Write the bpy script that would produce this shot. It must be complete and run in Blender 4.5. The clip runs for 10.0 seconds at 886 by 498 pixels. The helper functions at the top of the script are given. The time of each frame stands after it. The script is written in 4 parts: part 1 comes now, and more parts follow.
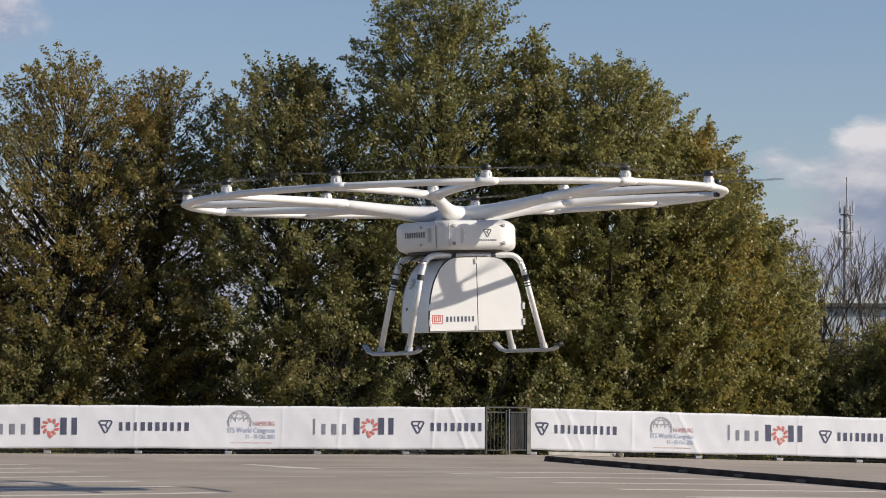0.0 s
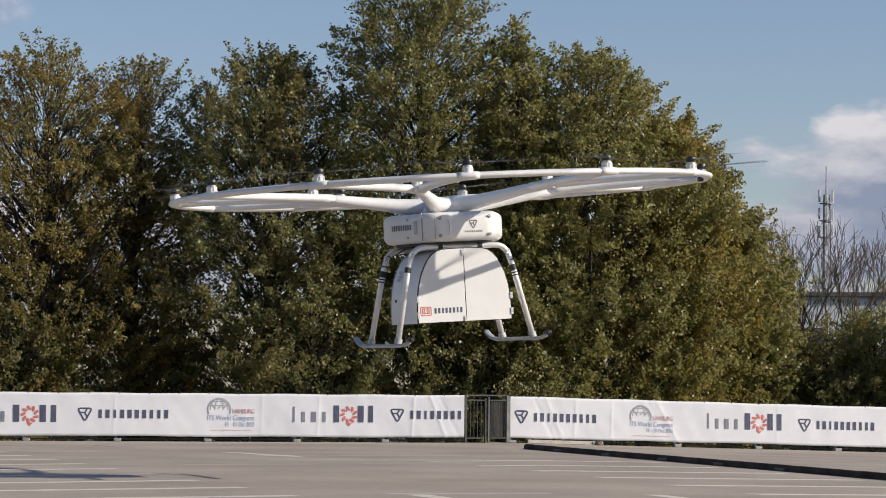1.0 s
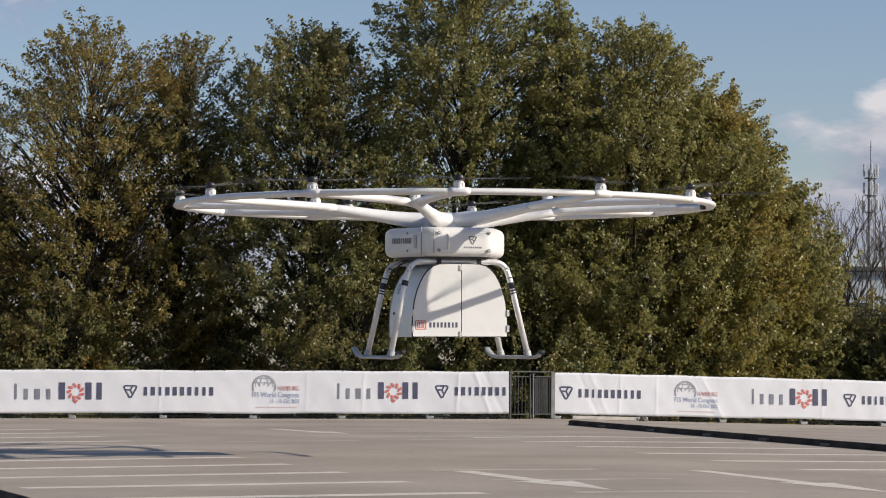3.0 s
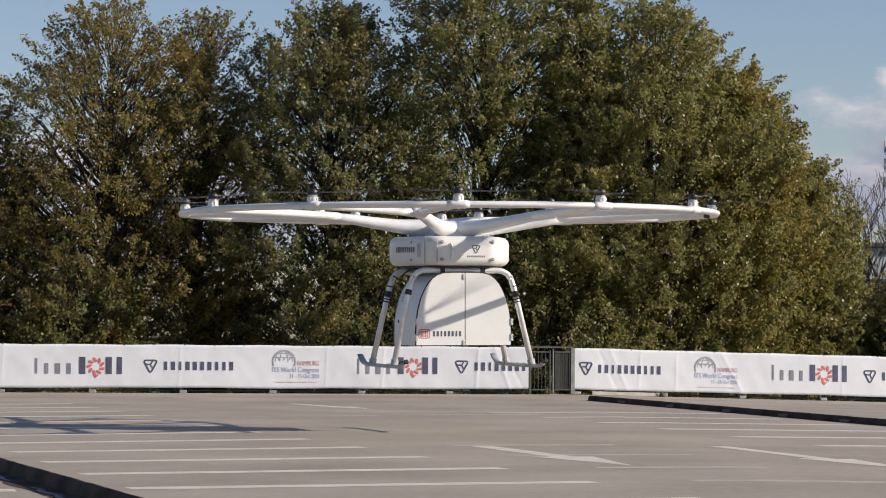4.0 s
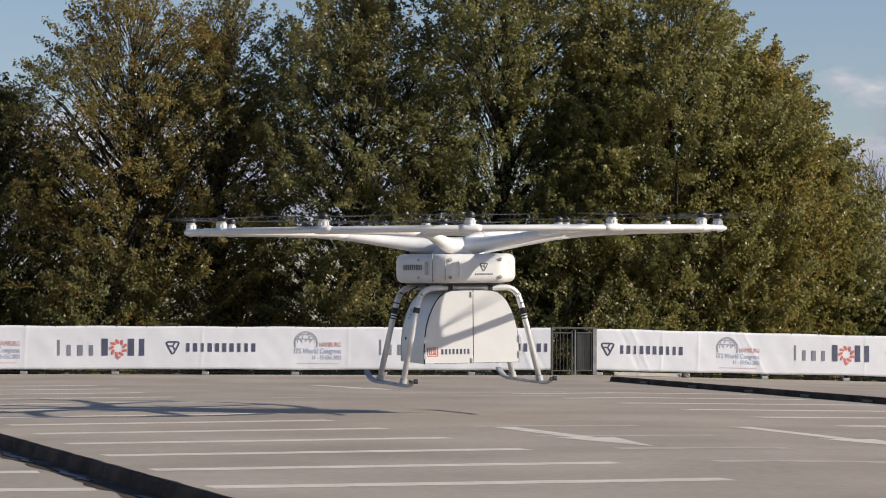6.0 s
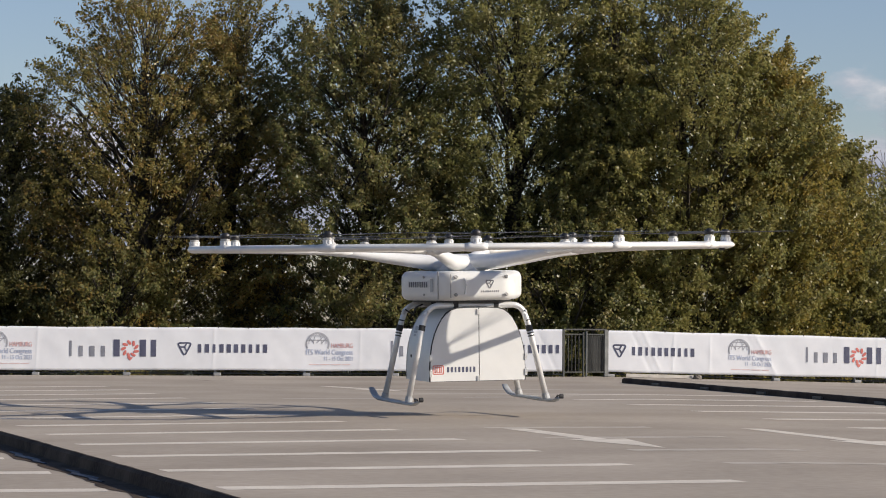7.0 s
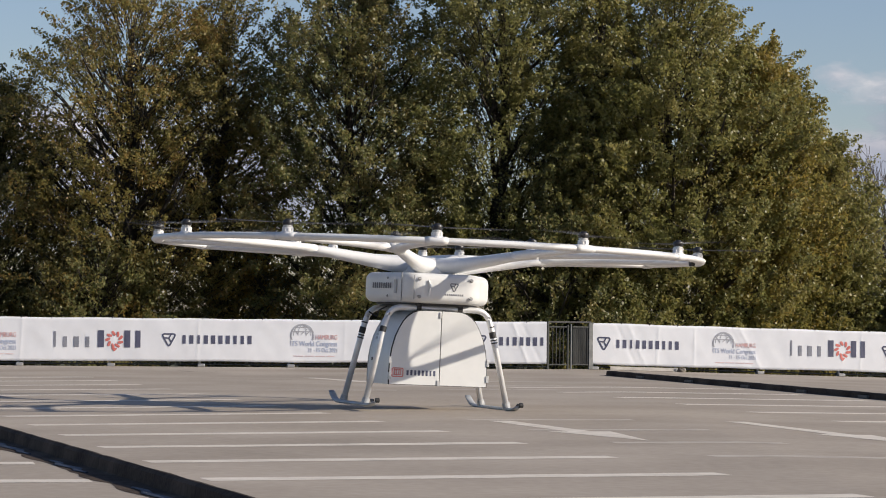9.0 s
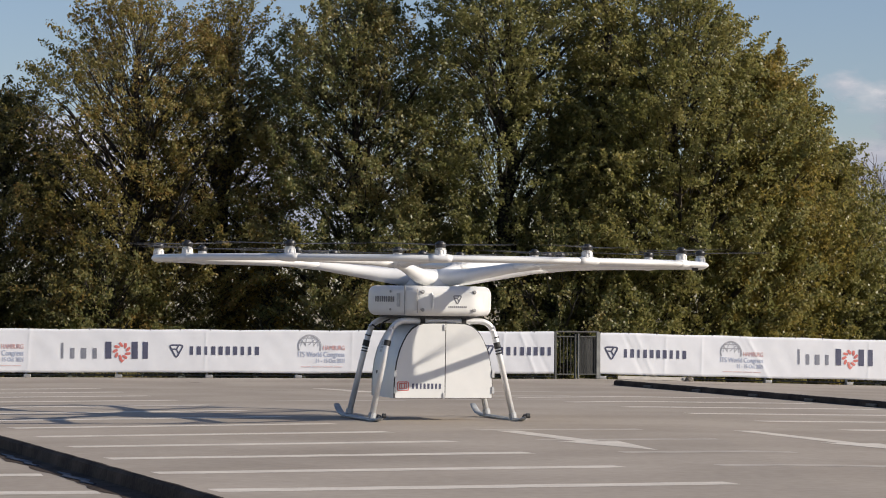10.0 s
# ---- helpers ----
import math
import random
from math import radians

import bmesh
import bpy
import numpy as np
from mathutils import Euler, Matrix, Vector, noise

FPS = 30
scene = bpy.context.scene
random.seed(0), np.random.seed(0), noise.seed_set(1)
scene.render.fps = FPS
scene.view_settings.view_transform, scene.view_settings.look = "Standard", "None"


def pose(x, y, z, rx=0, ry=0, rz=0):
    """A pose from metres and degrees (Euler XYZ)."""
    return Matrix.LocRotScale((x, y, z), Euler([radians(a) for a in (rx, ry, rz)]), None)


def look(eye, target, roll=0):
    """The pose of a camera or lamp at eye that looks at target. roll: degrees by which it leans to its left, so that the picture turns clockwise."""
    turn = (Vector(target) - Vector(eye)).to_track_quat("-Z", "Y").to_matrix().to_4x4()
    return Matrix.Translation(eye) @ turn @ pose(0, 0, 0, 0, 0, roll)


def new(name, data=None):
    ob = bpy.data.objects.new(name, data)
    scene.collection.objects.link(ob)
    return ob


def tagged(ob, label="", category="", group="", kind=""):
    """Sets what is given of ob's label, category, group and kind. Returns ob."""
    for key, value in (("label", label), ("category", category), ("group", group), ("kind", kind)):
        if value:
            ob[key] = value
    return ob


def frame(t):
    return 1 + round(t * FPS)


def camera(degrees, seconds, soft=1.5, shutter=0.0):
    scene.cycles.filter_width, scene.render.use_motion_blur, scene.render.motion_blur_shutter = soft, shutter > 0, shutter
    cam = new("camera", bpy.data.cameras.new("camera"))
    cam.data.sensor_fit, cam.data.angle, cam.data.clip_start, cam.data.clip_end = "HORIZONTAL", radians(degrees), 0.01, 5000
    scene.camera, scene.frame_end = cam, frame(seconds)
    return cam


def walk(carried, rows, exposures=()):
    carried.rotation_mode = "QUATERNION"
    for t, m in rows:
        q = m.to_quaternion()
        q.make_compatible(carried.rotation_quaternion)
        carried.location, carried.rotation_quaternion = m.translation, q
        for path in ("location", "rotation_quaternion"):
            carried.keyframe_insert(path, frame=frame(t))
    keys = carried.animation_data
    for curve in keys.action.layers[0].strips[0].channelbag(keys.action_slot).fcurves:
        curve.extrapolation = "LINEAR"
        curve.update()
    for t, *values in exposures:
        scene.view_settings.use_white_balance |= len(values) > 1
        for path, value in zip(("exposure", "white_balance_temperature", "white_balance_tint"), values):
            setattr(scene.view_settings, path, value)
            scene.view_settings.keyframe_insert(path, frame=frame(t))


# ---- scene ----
EYE = (0.0, 0.0, 1.2)
cam = camera(19.0, 10.0, soft=0.95, shutter=0.5)
VIEW = [  # seconds, tilt up, turn, lean (degrees)
    (0, 3.283, -1.489, 0.369),
    (0.5, 3.135, -1.689, 0.496),
    (1, 3.026, -1.927, 0.457),
    (1.5, 3.044, -2.015, 0.442),
    (2, 2.979, -1.620, 0.239),
    (2.5, 2.781, -1.267, 0.163),
    (4, 1.974, -0.548, 0.396),
    (4.5, 1.772, -0.425, 0.254),
    (5, 1.595, -0.294, 0.207),
    (6.5, 1.560, 0.038, 0.310),
    (7, 1.590, 0.175, 0.355),
    (7.5, 1.490, 0.185, 0.524),
    (8, 1.425, 0.080, 0.616),
    (8.5, 1.383, -0.061, 0.620),
    (9, 1.420, -0.154, 0.577),
    (9.5, 1.536, -0.133, 0.407),
    (10, 1.638, 0.000, 0.350),
]
FLIGHT = [  # seconds, place (metres), turns (degrees)
    (0, 1.109, 34.221, 1.799, 0.17, -2.02, 19.24),
    (0.5, 1.240, 34.318, 1.783, -0.28, -3.50, 18.96),
    (1, 1.251, 34.461, 1.775, 0.24, -3.81, 18.30),
    (1.5, 1.120, 34.579, 1.709, 1.03, -2.93, 17.75),
    (2, 0.903, 34.646, 1.601, 1.06, -1.22, 17.65),
    (2.5, 0.742, 34.560, 1.469, 0.42, -0.35, 17.29),
    (4, 0.425, 34.653, 0.845, 0.62, -0.59, 16.08),
    (4.5, 0.332, 34.621, 0.715, 1.11, -0.30, 16.19),
    (5, 0.271, 34.702, 0.618, 0.88, -0.25, 16.39),
    (6.5, 0.218, 34.576, 0.265, 1.37, -1.53, 17.74),
    (7, 0.164, 34.394, 0.175, 1.21, -1.33, 17.65),
    (7.5, 0.092, 34.129, 0.125, -0.26, -0.41, 17.27),
    (8, -0.013, 33.959, 0.104, -1.00, 0.43, 17.25),
    (8.5, -0.115, 33.839, 0.072, -0.93, 1.59, 17.01),
    (9, -0.155, 33.824, 0.010, -0.04, 1.94, 16.63),
    (9.5, -0.165, 33.839, -0.014, 0.22, 0.12, 16.71),
    (10, -0.174, 33.735, -0.008, 0.75, 0.20, 17.17),
]
walk(cam, [(t, pose(*EYE, 90 + tilt, 0, turn) @ pose(0, 0, 0, 0, 0, lean)) for t, tilt, turn, lean in VIEW],
     exposures=[(0.0, 0.46, 6680, 10.5), (10.0, 0.46, 6680, 10.5)])

# ---- light ----
SUN_HIGH, SUN_SIDE = 23.4, 14.5          # elevation; degrees from +x towards the camera
world = bpy.data.worlds.new("sky")
scene.world = world
world.use_nodes = True
wn, wl = world.node_tree.nodes, world.node_tree.links
sky = wn.new("ShaderNodeTexSky")
sky.sky_type, sky.sun_disc = "NISHITA", False
sky.sun_elevation, sky.sun_rotation = radians(SUN_HIGH), radians(90 + SUN_SIDE)
sky.air_density, sky.dust_density, sky.ozone_density = 1.0, 0.45, 3.6
wn["Background"].inputs["Strength"].default_value = 0.080
tone = wn.new("ShaderNodeVectorMath")           # a slightly hazier, less green blue
tone.operation = "MULTIPLY"
tone.inputs[1].default_value = (1.09, 0.975, 1.01)
wl.new(sky.outputs["Color"], tone.inputs[0])
wl.new(tone.outputs[0], wn["Background"].inputs["Color"])
sun = new("sun", bpy.data.lights.new("sun", "SUN"))
sun.data.energy, sun.data.angle, sun.data.color = 4.25, radians(0.53), (1.0, 0.92, 0.80)
SUNWARD = Vector((math.cos(radians(SUN_SIDE)) * math.cos(radians(SUN_HIGH)),
                  -math.sin(radians(SUN_SIDE)) * math.cos(radians(SUN_HIGH)), math.sin(radians(SUN_HIGH))))
sun.matrix_basis = look(tuple(SUNWARD * 60), (0, 0, 0))


# ---- materials ----
def material(name, dark, light, scale=4.0, rough=0.6, metal=0.0, bump=0.0, fine=40.0, detail=6.0, spec=0.5, island=False):
    """Two scales of noise between two colours, with a fine relief."""
    m = bpy.data.materials.new(name)
    m.use_nodes = True
    n, l = m.node_tree.nodes, m.node_tree.links
    b = n["Principled BSDF"]
    co = n.new("ShaderNodeTexCoord")
    big, small = n.new("ShaderNodeTexNoise"), n.new("ShaderNodeTexNoise")
    big.inputs["Scale"].default_value, big.inputs["Detail"].default_value = scale, detail
    small.inputs["Scale"].default_value, small.inputs["Detail"].default_value = fine, 4.0
    for t in (big, small):
        l.new(co.outputs["Object"], t.inputs["Vector"])
    mix = n.new("ShaderNodeMath")
    mix.operation = "MULTIPLY_ADD"
    l.new(small.outputs["Fac"], mix.inputs[0])
    mix.inputs[1].default_value = 0.45
    l.new(big.outputs["Fac"], mix.inputs[2])
    ramp = n.new("ShaderNodeValToRGB")
    ramp.color_ramp.elements[0].position, ramp.color_ramp.elements[1].position = 0.5, 0.95
    ramp.color_ramp.elements[0].color, ramp.color_ramp.elements[1].color = (*dark, 1), (*light, 1)
    l.new(mix.outputs[0], ramp.inputs["Fac"])
    l.new(ramp.outputs["Color"], b.inputs["Base Color"])
    b.inputs["Roughness"].default_value, b.inputs["Metallic"].default_value = rough, metal
    b.inputs["Specular IOR Level"].default_value = spec
    if bump:
        bm = n.new("ShaderNodeBump")
        bm.inputs["Strength"].default_value, bm.inputs["Distance"].default_value = bump, 0.02
        l.new(mix.outputs[0], bm.inputs["Height"])
        l.new(bm.outputs["Normal"], b.inputs["Normal"])
    return m


def leaf_material(name, stops, through_light=0.55):
    """Leaves that differ one by one, let some light through and shine a little."""
    m = bpy.data.materials.new(name)
    m.use_nodes = True
    n, l = m.node_tree.nodes, m.node_tree.links
    b, out = n["Principled BSDF"], n["Material Output"]
    geo, co, noi = n.new("ShaderNodeNewGeometry"), n.new("ShaderNodeTexCoord"), n.new("ShaderNodeTexNoise")
    noi.inputs["Scale"].default_value, noi.inputs["Detail"].default_value = 0.55, 3.0
    l.new(co.outputs["Object"], noi.inputs["Vector"])
    add = n.new("ShaderNodeMath")
    add.operation = "MULTIPLY_ADD"
    l.new(geo.outputs["Random Per Island"], add.inputs[0])
    add.inputs[1].default_value = 0.5
    l.new(noi.outputs["Fac"], add.inputs[2])
    ramp = n.new("ShaderNodeValToRGB")
    el = ramp.color_ramp.elements
    el[0].position, el[0].color = 0.35, (*stops[0], 1)
    el[1].position, el[1].color = 1.1 if len(stops) < 3 else 1.0, (*stops[-1], 1)
    for i, s in enumerate(stops[1:-1]):
        e = el.new(0.35 + 0.65 * (i + 1) / (len(stops) - 1))
        e.color = (*s, 1)
    l.new(add.outputs[0], ramp.inputs["Fac"])
    l.new(ramp.outputs["Color"], b.inputs["Base Color"])
    b.inputs["Roughness"].default_value = 0.40
    b.inputs["Specular IOR Level"].default_value = 0.45
    tr, mx = n.new("ShaderNodeBsdfTranslucent"), n.new("ShaderNodeMixShader")
    thin = n.new("ShaderNodeVectorMath")             # light that comes through a leaf is paler than what it throws back
    thin.operation = "MULTIPLY"
    thin.inputs[1].default_value = (1.28, 1.25, 1.28)
    l.new(ramp.outputs["Color"], thin.inputs[0])
    l.new(thin.outputs[0], tr.inputs["Color"])
    mx.inputs[0].default_value = through_light
    l.new(b.outputs[0], mx.inputs[1])
    l.new(tr.outputs[0], mx.inputs[2])
    l.new(mx.outputs[0], out.inputs["Surface"])
    return m


CONCRETE = material("deck_concrete", (0.27, 0.226, 0.18), (0.40, 0.343, 0.283), 0.35, 0.85, bump=0.25, fine=9.0)
SOIL = material("grassy_soil", (0.03, 0.04, 0.015), (0.09, 0.09, 0.04), 0.5, 0.95, bump=0.5, fine=14.0)
LINE = material("worn_line_paint", (0.53, 0.475, 0.41), (0.71, 0.65, 0.565), 3.0, 0.75, fine=30.0)
FAINT = material("faded_line_paint", (0.38, 0.33, 0.28), (0.50, 0.45, 0.39), 3.0, 0.8, fine=30.0)
BITUMEN = material("bitumen", (0.034, 0.026, 0.022), (0.105, 0.080, 0.063), 2.0, 0.95, bump=0.6, fine=25.0, spec=0.08)
FLASHING = material("blue_grey_flashing", (0.016, 0.020, 0.032), (0.060, 0.070, 0.100), 2.5, 0.6, fine=20.0, bump=0.3, spec=0.3)
TAR = material("tar", (0.10, 0.085, 0.07), (0.17, 0.15, 0.125), 5.0, 0.8)
GALVANISED = material("galvanised_steel", (0.26, 0.26, 0.26), (0.38, 0.38, 0.38), 6.0, 0.5, 0.6)
RAILING = material("dark_railing_paint", (0.010, 0.012, 0.012), (0.03, 0.034, 0.033), 6.0, 0.5)
CLOTH = material("banner_cloth", (0.635, 0.65, 0.69), (0.705, 0.72, 0.76), 1.2, 0.6, bump=0.15, fine=6.0)
HEM = material("dusty_hem_cloth", (0.30, 0.27, 0.235), (0.44, 0.41, 0.37), 3.0, 0.8, bump=0.3, fine=14.0)
NAVY = material("navy_print", (0.05, 0.055, 0.10), (0.085, 0.09, 0.145), 5.0, 0.6)
SLATE = material("slate_print", (0.16, 0.17, 0.21), (0.22, 0.23, 0.27), 5.0, 0.6)
RED = material("red_print", (0.50, 0.12, 0.11), (0.60, 0.20, 0.17), 5.0, 0.6)
PINK = material("faded_red_print", (0.60, 0.33, 0.32), (0.64, 0.40, 0.38), 5.0, 0.6)
GLOBE = material("grey_line_print", (0.30, 0.31, 0.35), (0.38, 0.39, 0.43), 5.0, 0.6)
PALE_RED = material("pale_red_print", (0.60, 0.44, 0.45), (0.64, 0.5, 0.5), 5.0, 0.6)
BLUE = material("blue_print", (0.36, 0.41, 0.55), (0.42, 0.47, 0.60), 5.0, 0.6)
WHITE = material("white_gloss_paint", (0.68, 0.68, 0.675), (0.76, 0.76, 0.755), 1.5, 0.32, fine=12.0)
PANEL = material("white_panel", (0.615, 0.62, 0.615), (0.70, 0.70, 0.69), 1.2, 0.36, fine=7.0, bump=0.07)
SEAL = material("black_rubber", (0.012, 0.012, 0.013), (0.03, 0.03, 0.032), 8.0, 0.6)
ALUMINIUM = material("brushed_aluminium", (0.62, 0.62, 0.62), (0.74, 0.74, 0.74), 7.0, 0.38, 0.35, fine=60.0)
SKID = material("grey_skid_paint", (0.30, 0.31, 0.32), (0.44, 0.45, 0.46), 5.0, 0.5)
CHASSIS = material("dark_chassis", (0.02, 0.02, 0.022), (0.06, 0.06, 0.065), 8.0, 0.6)
GREYPRINT = material("grey_print", (0.13, 0.13, 0.14), (0.2, 0.2, 0.22), 10.0, 0.5)
BLADE = material("dark_blade", (0.015, 0.015, 0.017), (0.03, 0.03, 0.033), 8.0, 0.4)
SILVER = material("motor_metal", (0.42, 0.42, 0.42), (0.65, 0.65, 0.65), 20.0, 0.4, 0.5)
BARK = material("bark", (0.018, 0.014, 0.010), (0.06, 0.048, 0.036), 3.0, 0.9, bump=0.8, fine=18.0)
TWIG = material("grey_brown_twigs", (0.05, 0.040, 0.032), (0.10, 0.08, 0.062), 3.0, 0.9)
FACADE = material("pale_facade", (0.42, 0.46, 0.50), (0.52, 0.55, 0.58), 0.3, 0.7)
ROOFING = material("dark_roof", (0.05, 0.05, 0.055), (0.09, 0.09, 0.095), 1.0, 0.8)
GLASS_DARK = material("window_glass", (0.03, 0.04, 0.05), (0.06, 0.07, 0.08), 1.0, 0.08)
# mast colour lightened: the haze of distance is put into the paint
HAZED_STEEL = material("hazed_mast_steel", (0.20, 0.20, 0.215), (0.29, 0.29, 0.31), 1.0, 0.6, 0.3)
POST_GREY = material("weathered_grey_post", (0.09, 0.095, 0.095), (0.17, 0.175, 0.175), 6.0, 0.6, 0.2)
GATE_STEEL = material("weathered_gate_steel", (0.03, 0.03, 0.031), (0.06, 0.06, 0.062), 6.0, 0.55, 0.3)
# antenna panels paled for haze as well
HAZED_COVER = material("hazed_antenna_cover", (0.45, 0.45, 0.46), (0.6, 0.6, 0.6), 1.0, 0.5)
LEAF_GREEN = leaf_material("green_leaves", [(0.080, 0.098, 0.035), (0.140, 0.152, 0.052), (0.216, 0.205, 0.082), (0.235, 0.185, 0.065)])
LEAF_DARK = leaf_material("dark_leaves", [(0.056, 0.059, 0.022), (0.103, 0.102, 0.035), (0.175, 0.153, 0.054)])
LEAF_MID = leaf_material("mid_green_leaves", [(0.103, 0.112, 0.037), (0.181, 0.183, 0.061), (0.263, 0.235, 0.088)])
LEAF_OLIVE = leaf_material("olive_leaves", [(0.108, 0.120, 0.042), (0.202, 0.202, 0.064), (0.292, 0.252, 0.090)])
LEAF_GOLD = leaf_material("yellowing_leaves", [(0.103, 0.112, 0.035), (0.208, 0.188, 0.051), (0.307, 0.230, 0.061)])
LEAF_BROWN = leaf_material("autumn_leaves", [(0.074, 0.072, 0.025), (0.152, 0.136, 0.042), (0.235, 0.205, 0.062), (0.262, 0.168, 0.052)])
LEAF_ORANGE = leaf_material("orange_leaves", [(0.082, 0.067, 0.015), (0.187, 0.134, 0.024), (0.304, 0.190, 0.030)])


# ---- builders ----
def mesh_of(bm, smooth=False):
    me = bpy.data.meshes.new("mesh")
    bmesh.ops.recalc_face_normals(bm, faces=bm.faces[:])
    bm.to_mesh(me)
    bm.free()
    if smooth:
        me.shade_smooth()
    return me


def part(name, bm, mat, parent=None, label="", smooth=False):
    me = mesh_of(bm, smooth) if isinstance(bm, bmesh.types.BMesh) else bm
    if not me.materials:
        me.materials.append(mat)
    ob = new(name, me)
    ob.parent = parent
    if label:
        ob["label"] = label
    return ob


def thing(name, label, category, group="", kind="", m=None):
    ob = new(name)
    ob.empty_display_size = 0.2
    if m is not None:
        ob.matrix_basis = m
    return tagged(ob, label, category, group, kind)


def box(size, at=(0, 0, 0), bevel=0.0, bm=None, turn=None):
    bm = bm or bmesh.new()
    m = Matrix.Translation(at) @ (turn or Matrix()) @ Matrix.Diagonal((*size, 1))
    made = bmesh.ops.create_cube(bm, size=1, matrix=m)
    if bevel:
        edges = list({e for v in made["verts"] for e in v.link_edges})
        bmesh.ops.bevel(bm, geom=edges, offset=bevel, segments=2, affect="EDGES", profile=0.5)
    return bm


def cyl(r1, r2, z0, z1, at=(0, 0), n=20, bm=None, turn=None):
    bm = bm or bmesh.new()
    m = Matrix.Translation((at[0], at[1], 0)) @ (turn or Matrix()) @ Matrix.Translation((0, 0, (z0 + z1) / 2))
    bmesh.ops.create_cone(bm, cap_ends=True, segments=n, radius1=r1, radius2=r2, depth=z1 - z0, matrix=m)
    return bm


def tube(points, sizes, n=10, bm=None, closed=False, up=(0, 0, 1)):
    """A tube of n sides along points; sizes: (half width, half height) at each point."""
    bm = bm or bmesh.new()
    pts = [Vector(p) for p in points]
    rings, k = [], len(pts)
    for i, p in enumerate(pts):
        a = pts[(i - 1) % k] if closed or i else p
        b = pts[(i + 1) % k] if closed or i < k - 1 else p
        d = (b - a).normalized()
        side = d.cross(Vector(up))
        side = side.normalized() if side.length > 1e-3 else Vector((1, 0, 0))
        top = side.cross(d).normalized()
        w, h = sizes[i]
        rings.append([bm.verts.new(p + side * (w * math.cos(2 * math.pi * j / n)) + top * (h * math.sin(2 * math.pi * j / n)))
                      for j in range(n)])
    for i in range(k if closed else k - 1):
        r, s = rings[i], rings[(i + 1) % k]
        for j in range(n):
            bm.faces.new((r[j], r[(j + 1) % n], s[(j + 1) % n], s[j]))
    if not closed:
        bm.faces.new(rings[0][::-1])
        bm.faces.new(rings[-1])
    return bm


def rounded(points, radius, steps=5):
    """A path with its inner corners rounded."""
    pts = [Vector(p) for p in points]
    out = [pts[0]]
    for a, b, c in zip(pts, pts[1:], pts[2:]):
        p, q = b + (a - b).normalized() * radius, b + (c - b).normalized() * radius
        for i in range(steps + 1):
            t = i / steps
            out.append(p * (1 - t) ** 2 + b * (2 * t * (1 - t)) + q * t ** 2)
    return out + [pts[-1]]


def prism(outline, z0, z1, bevel=0.0, segments=3):
    """An upright solid over an outline in plan."""
    bm = bmesh.new()
    f = bm.faces.new([bm.verts.new((x, y, z0)) for x, y in outline])
    up = bmesh.ops.extrude_face_region(bm, geom=[f])
    bmesh.ops.translate(bm, vec=(0, 0, z1 - z0), verts=[v for v in up["geom"] if isinstance(v, bmesh.types.BMVert)])
    bmesh.ops.recalc_face_normals(bm, faces=bm.faces[:])
    if bevel:
        rim = [e for e in bm.edges if abs(e.verts[0].co.z - e.verts[1].co.z) < 1e-6]
        bmesh.ops.bevel(bm, geom=rim, offset=bevel, segments=segments, affect="EDGES", profile=0.5)
    return bm


def ground_z(x):
    return -0.022 * max(0.0, x - 3.0)


# ---- ground ----
def grid_sheet(xs, ys, height, thick=0.0):
    bm = bmesh.new()
    v = [[bm.verts.new((x, y, height(x, y))) for x in xs] for y in ys]
    for r, s in zip(v, v[1:]):
        for i in range(len(xs) - 1):
            bm.faces.new((r[i], r[i + 1], s[i + 1], s[i]))
    if thick:
        low = bmesh.ops.extrude_face_region(bm, geom=bm.faces[:])
        bmesh.ops.translate(bm, vec=(0, 0, -thick), verts=[g for g in low["geom"] if isinstance(g, bmesh.types.BMVert)])
    return bm


tagged(part("ground", grid_sheet([-3000, -300, -60, 60, 300, 3000], [-3000, -200, -30, 110, 300, 3000], lambda x, y: -1.2), SOIL),
       "dark grassy ground beyond the parking deck", "ground", kind="structure")
def deck_sheet():
    """The deck ends just behind the railing."""
    bm = grid_sheet([-45, -12, -4, 2.99, 3.01, 5, 9, 20, 45], [-20, 10, 30, 50, 57], lambda x, y: ground_z(x))
    for v in bm.verts:
        if v.co.y > 56:
            v.co.y = (59.3 + 0.14 * (v.co.x - 2.5) if v.co.x < 3 else 60.3 + 0.20 * (v.co.x - 3.5)) + 0.22
    low = bmesh.ops.extrude_face_region(bm, geom=bm.faces[:])
    bmesh.ops.translate(bm, vec=(0, 0, -0.4), verts=[g for g in low["geom"] if isinstance(g, bmesh.types.BMVert)])
    return bm


deck = tagged(part("parking_deck", deck_sheet(), CONCRETE),
              "sunlit beige concrete parking deck with bay lines", "parking deck", kind="structure")


def strip(a, b, width, mat, name, lift=0.0015, cuts=6, label="", wear=0.0):
    """A painted strip that lies on the deck."""
    a, b = Vector((*a, 0)), Vector((*b, 0))
    side = (b - a).cross(Vector((0, 0, 1))).normalized() * width / 2
    bm, rows = bmesh.new(), []
    for i in range(cuts + 1):
        p = a.lerp(b, i / cuts)
        rows.append([bm.verts.new((q.x, q.y, ground_z(q.x) + lift)) for q in
                     (p + side * (1 + wear * random.uniform(-1, 1)), p - side * (1 + wear * random.uniform(-1, 1)))])
    for r, s in zip(rows, rows[1:]):
        bm.faces.new((r[0], r[1], s[1], s[0]))
    return tagged(part(name, bm, mat, deck), label) if label else part(name, bm, mat, deck)


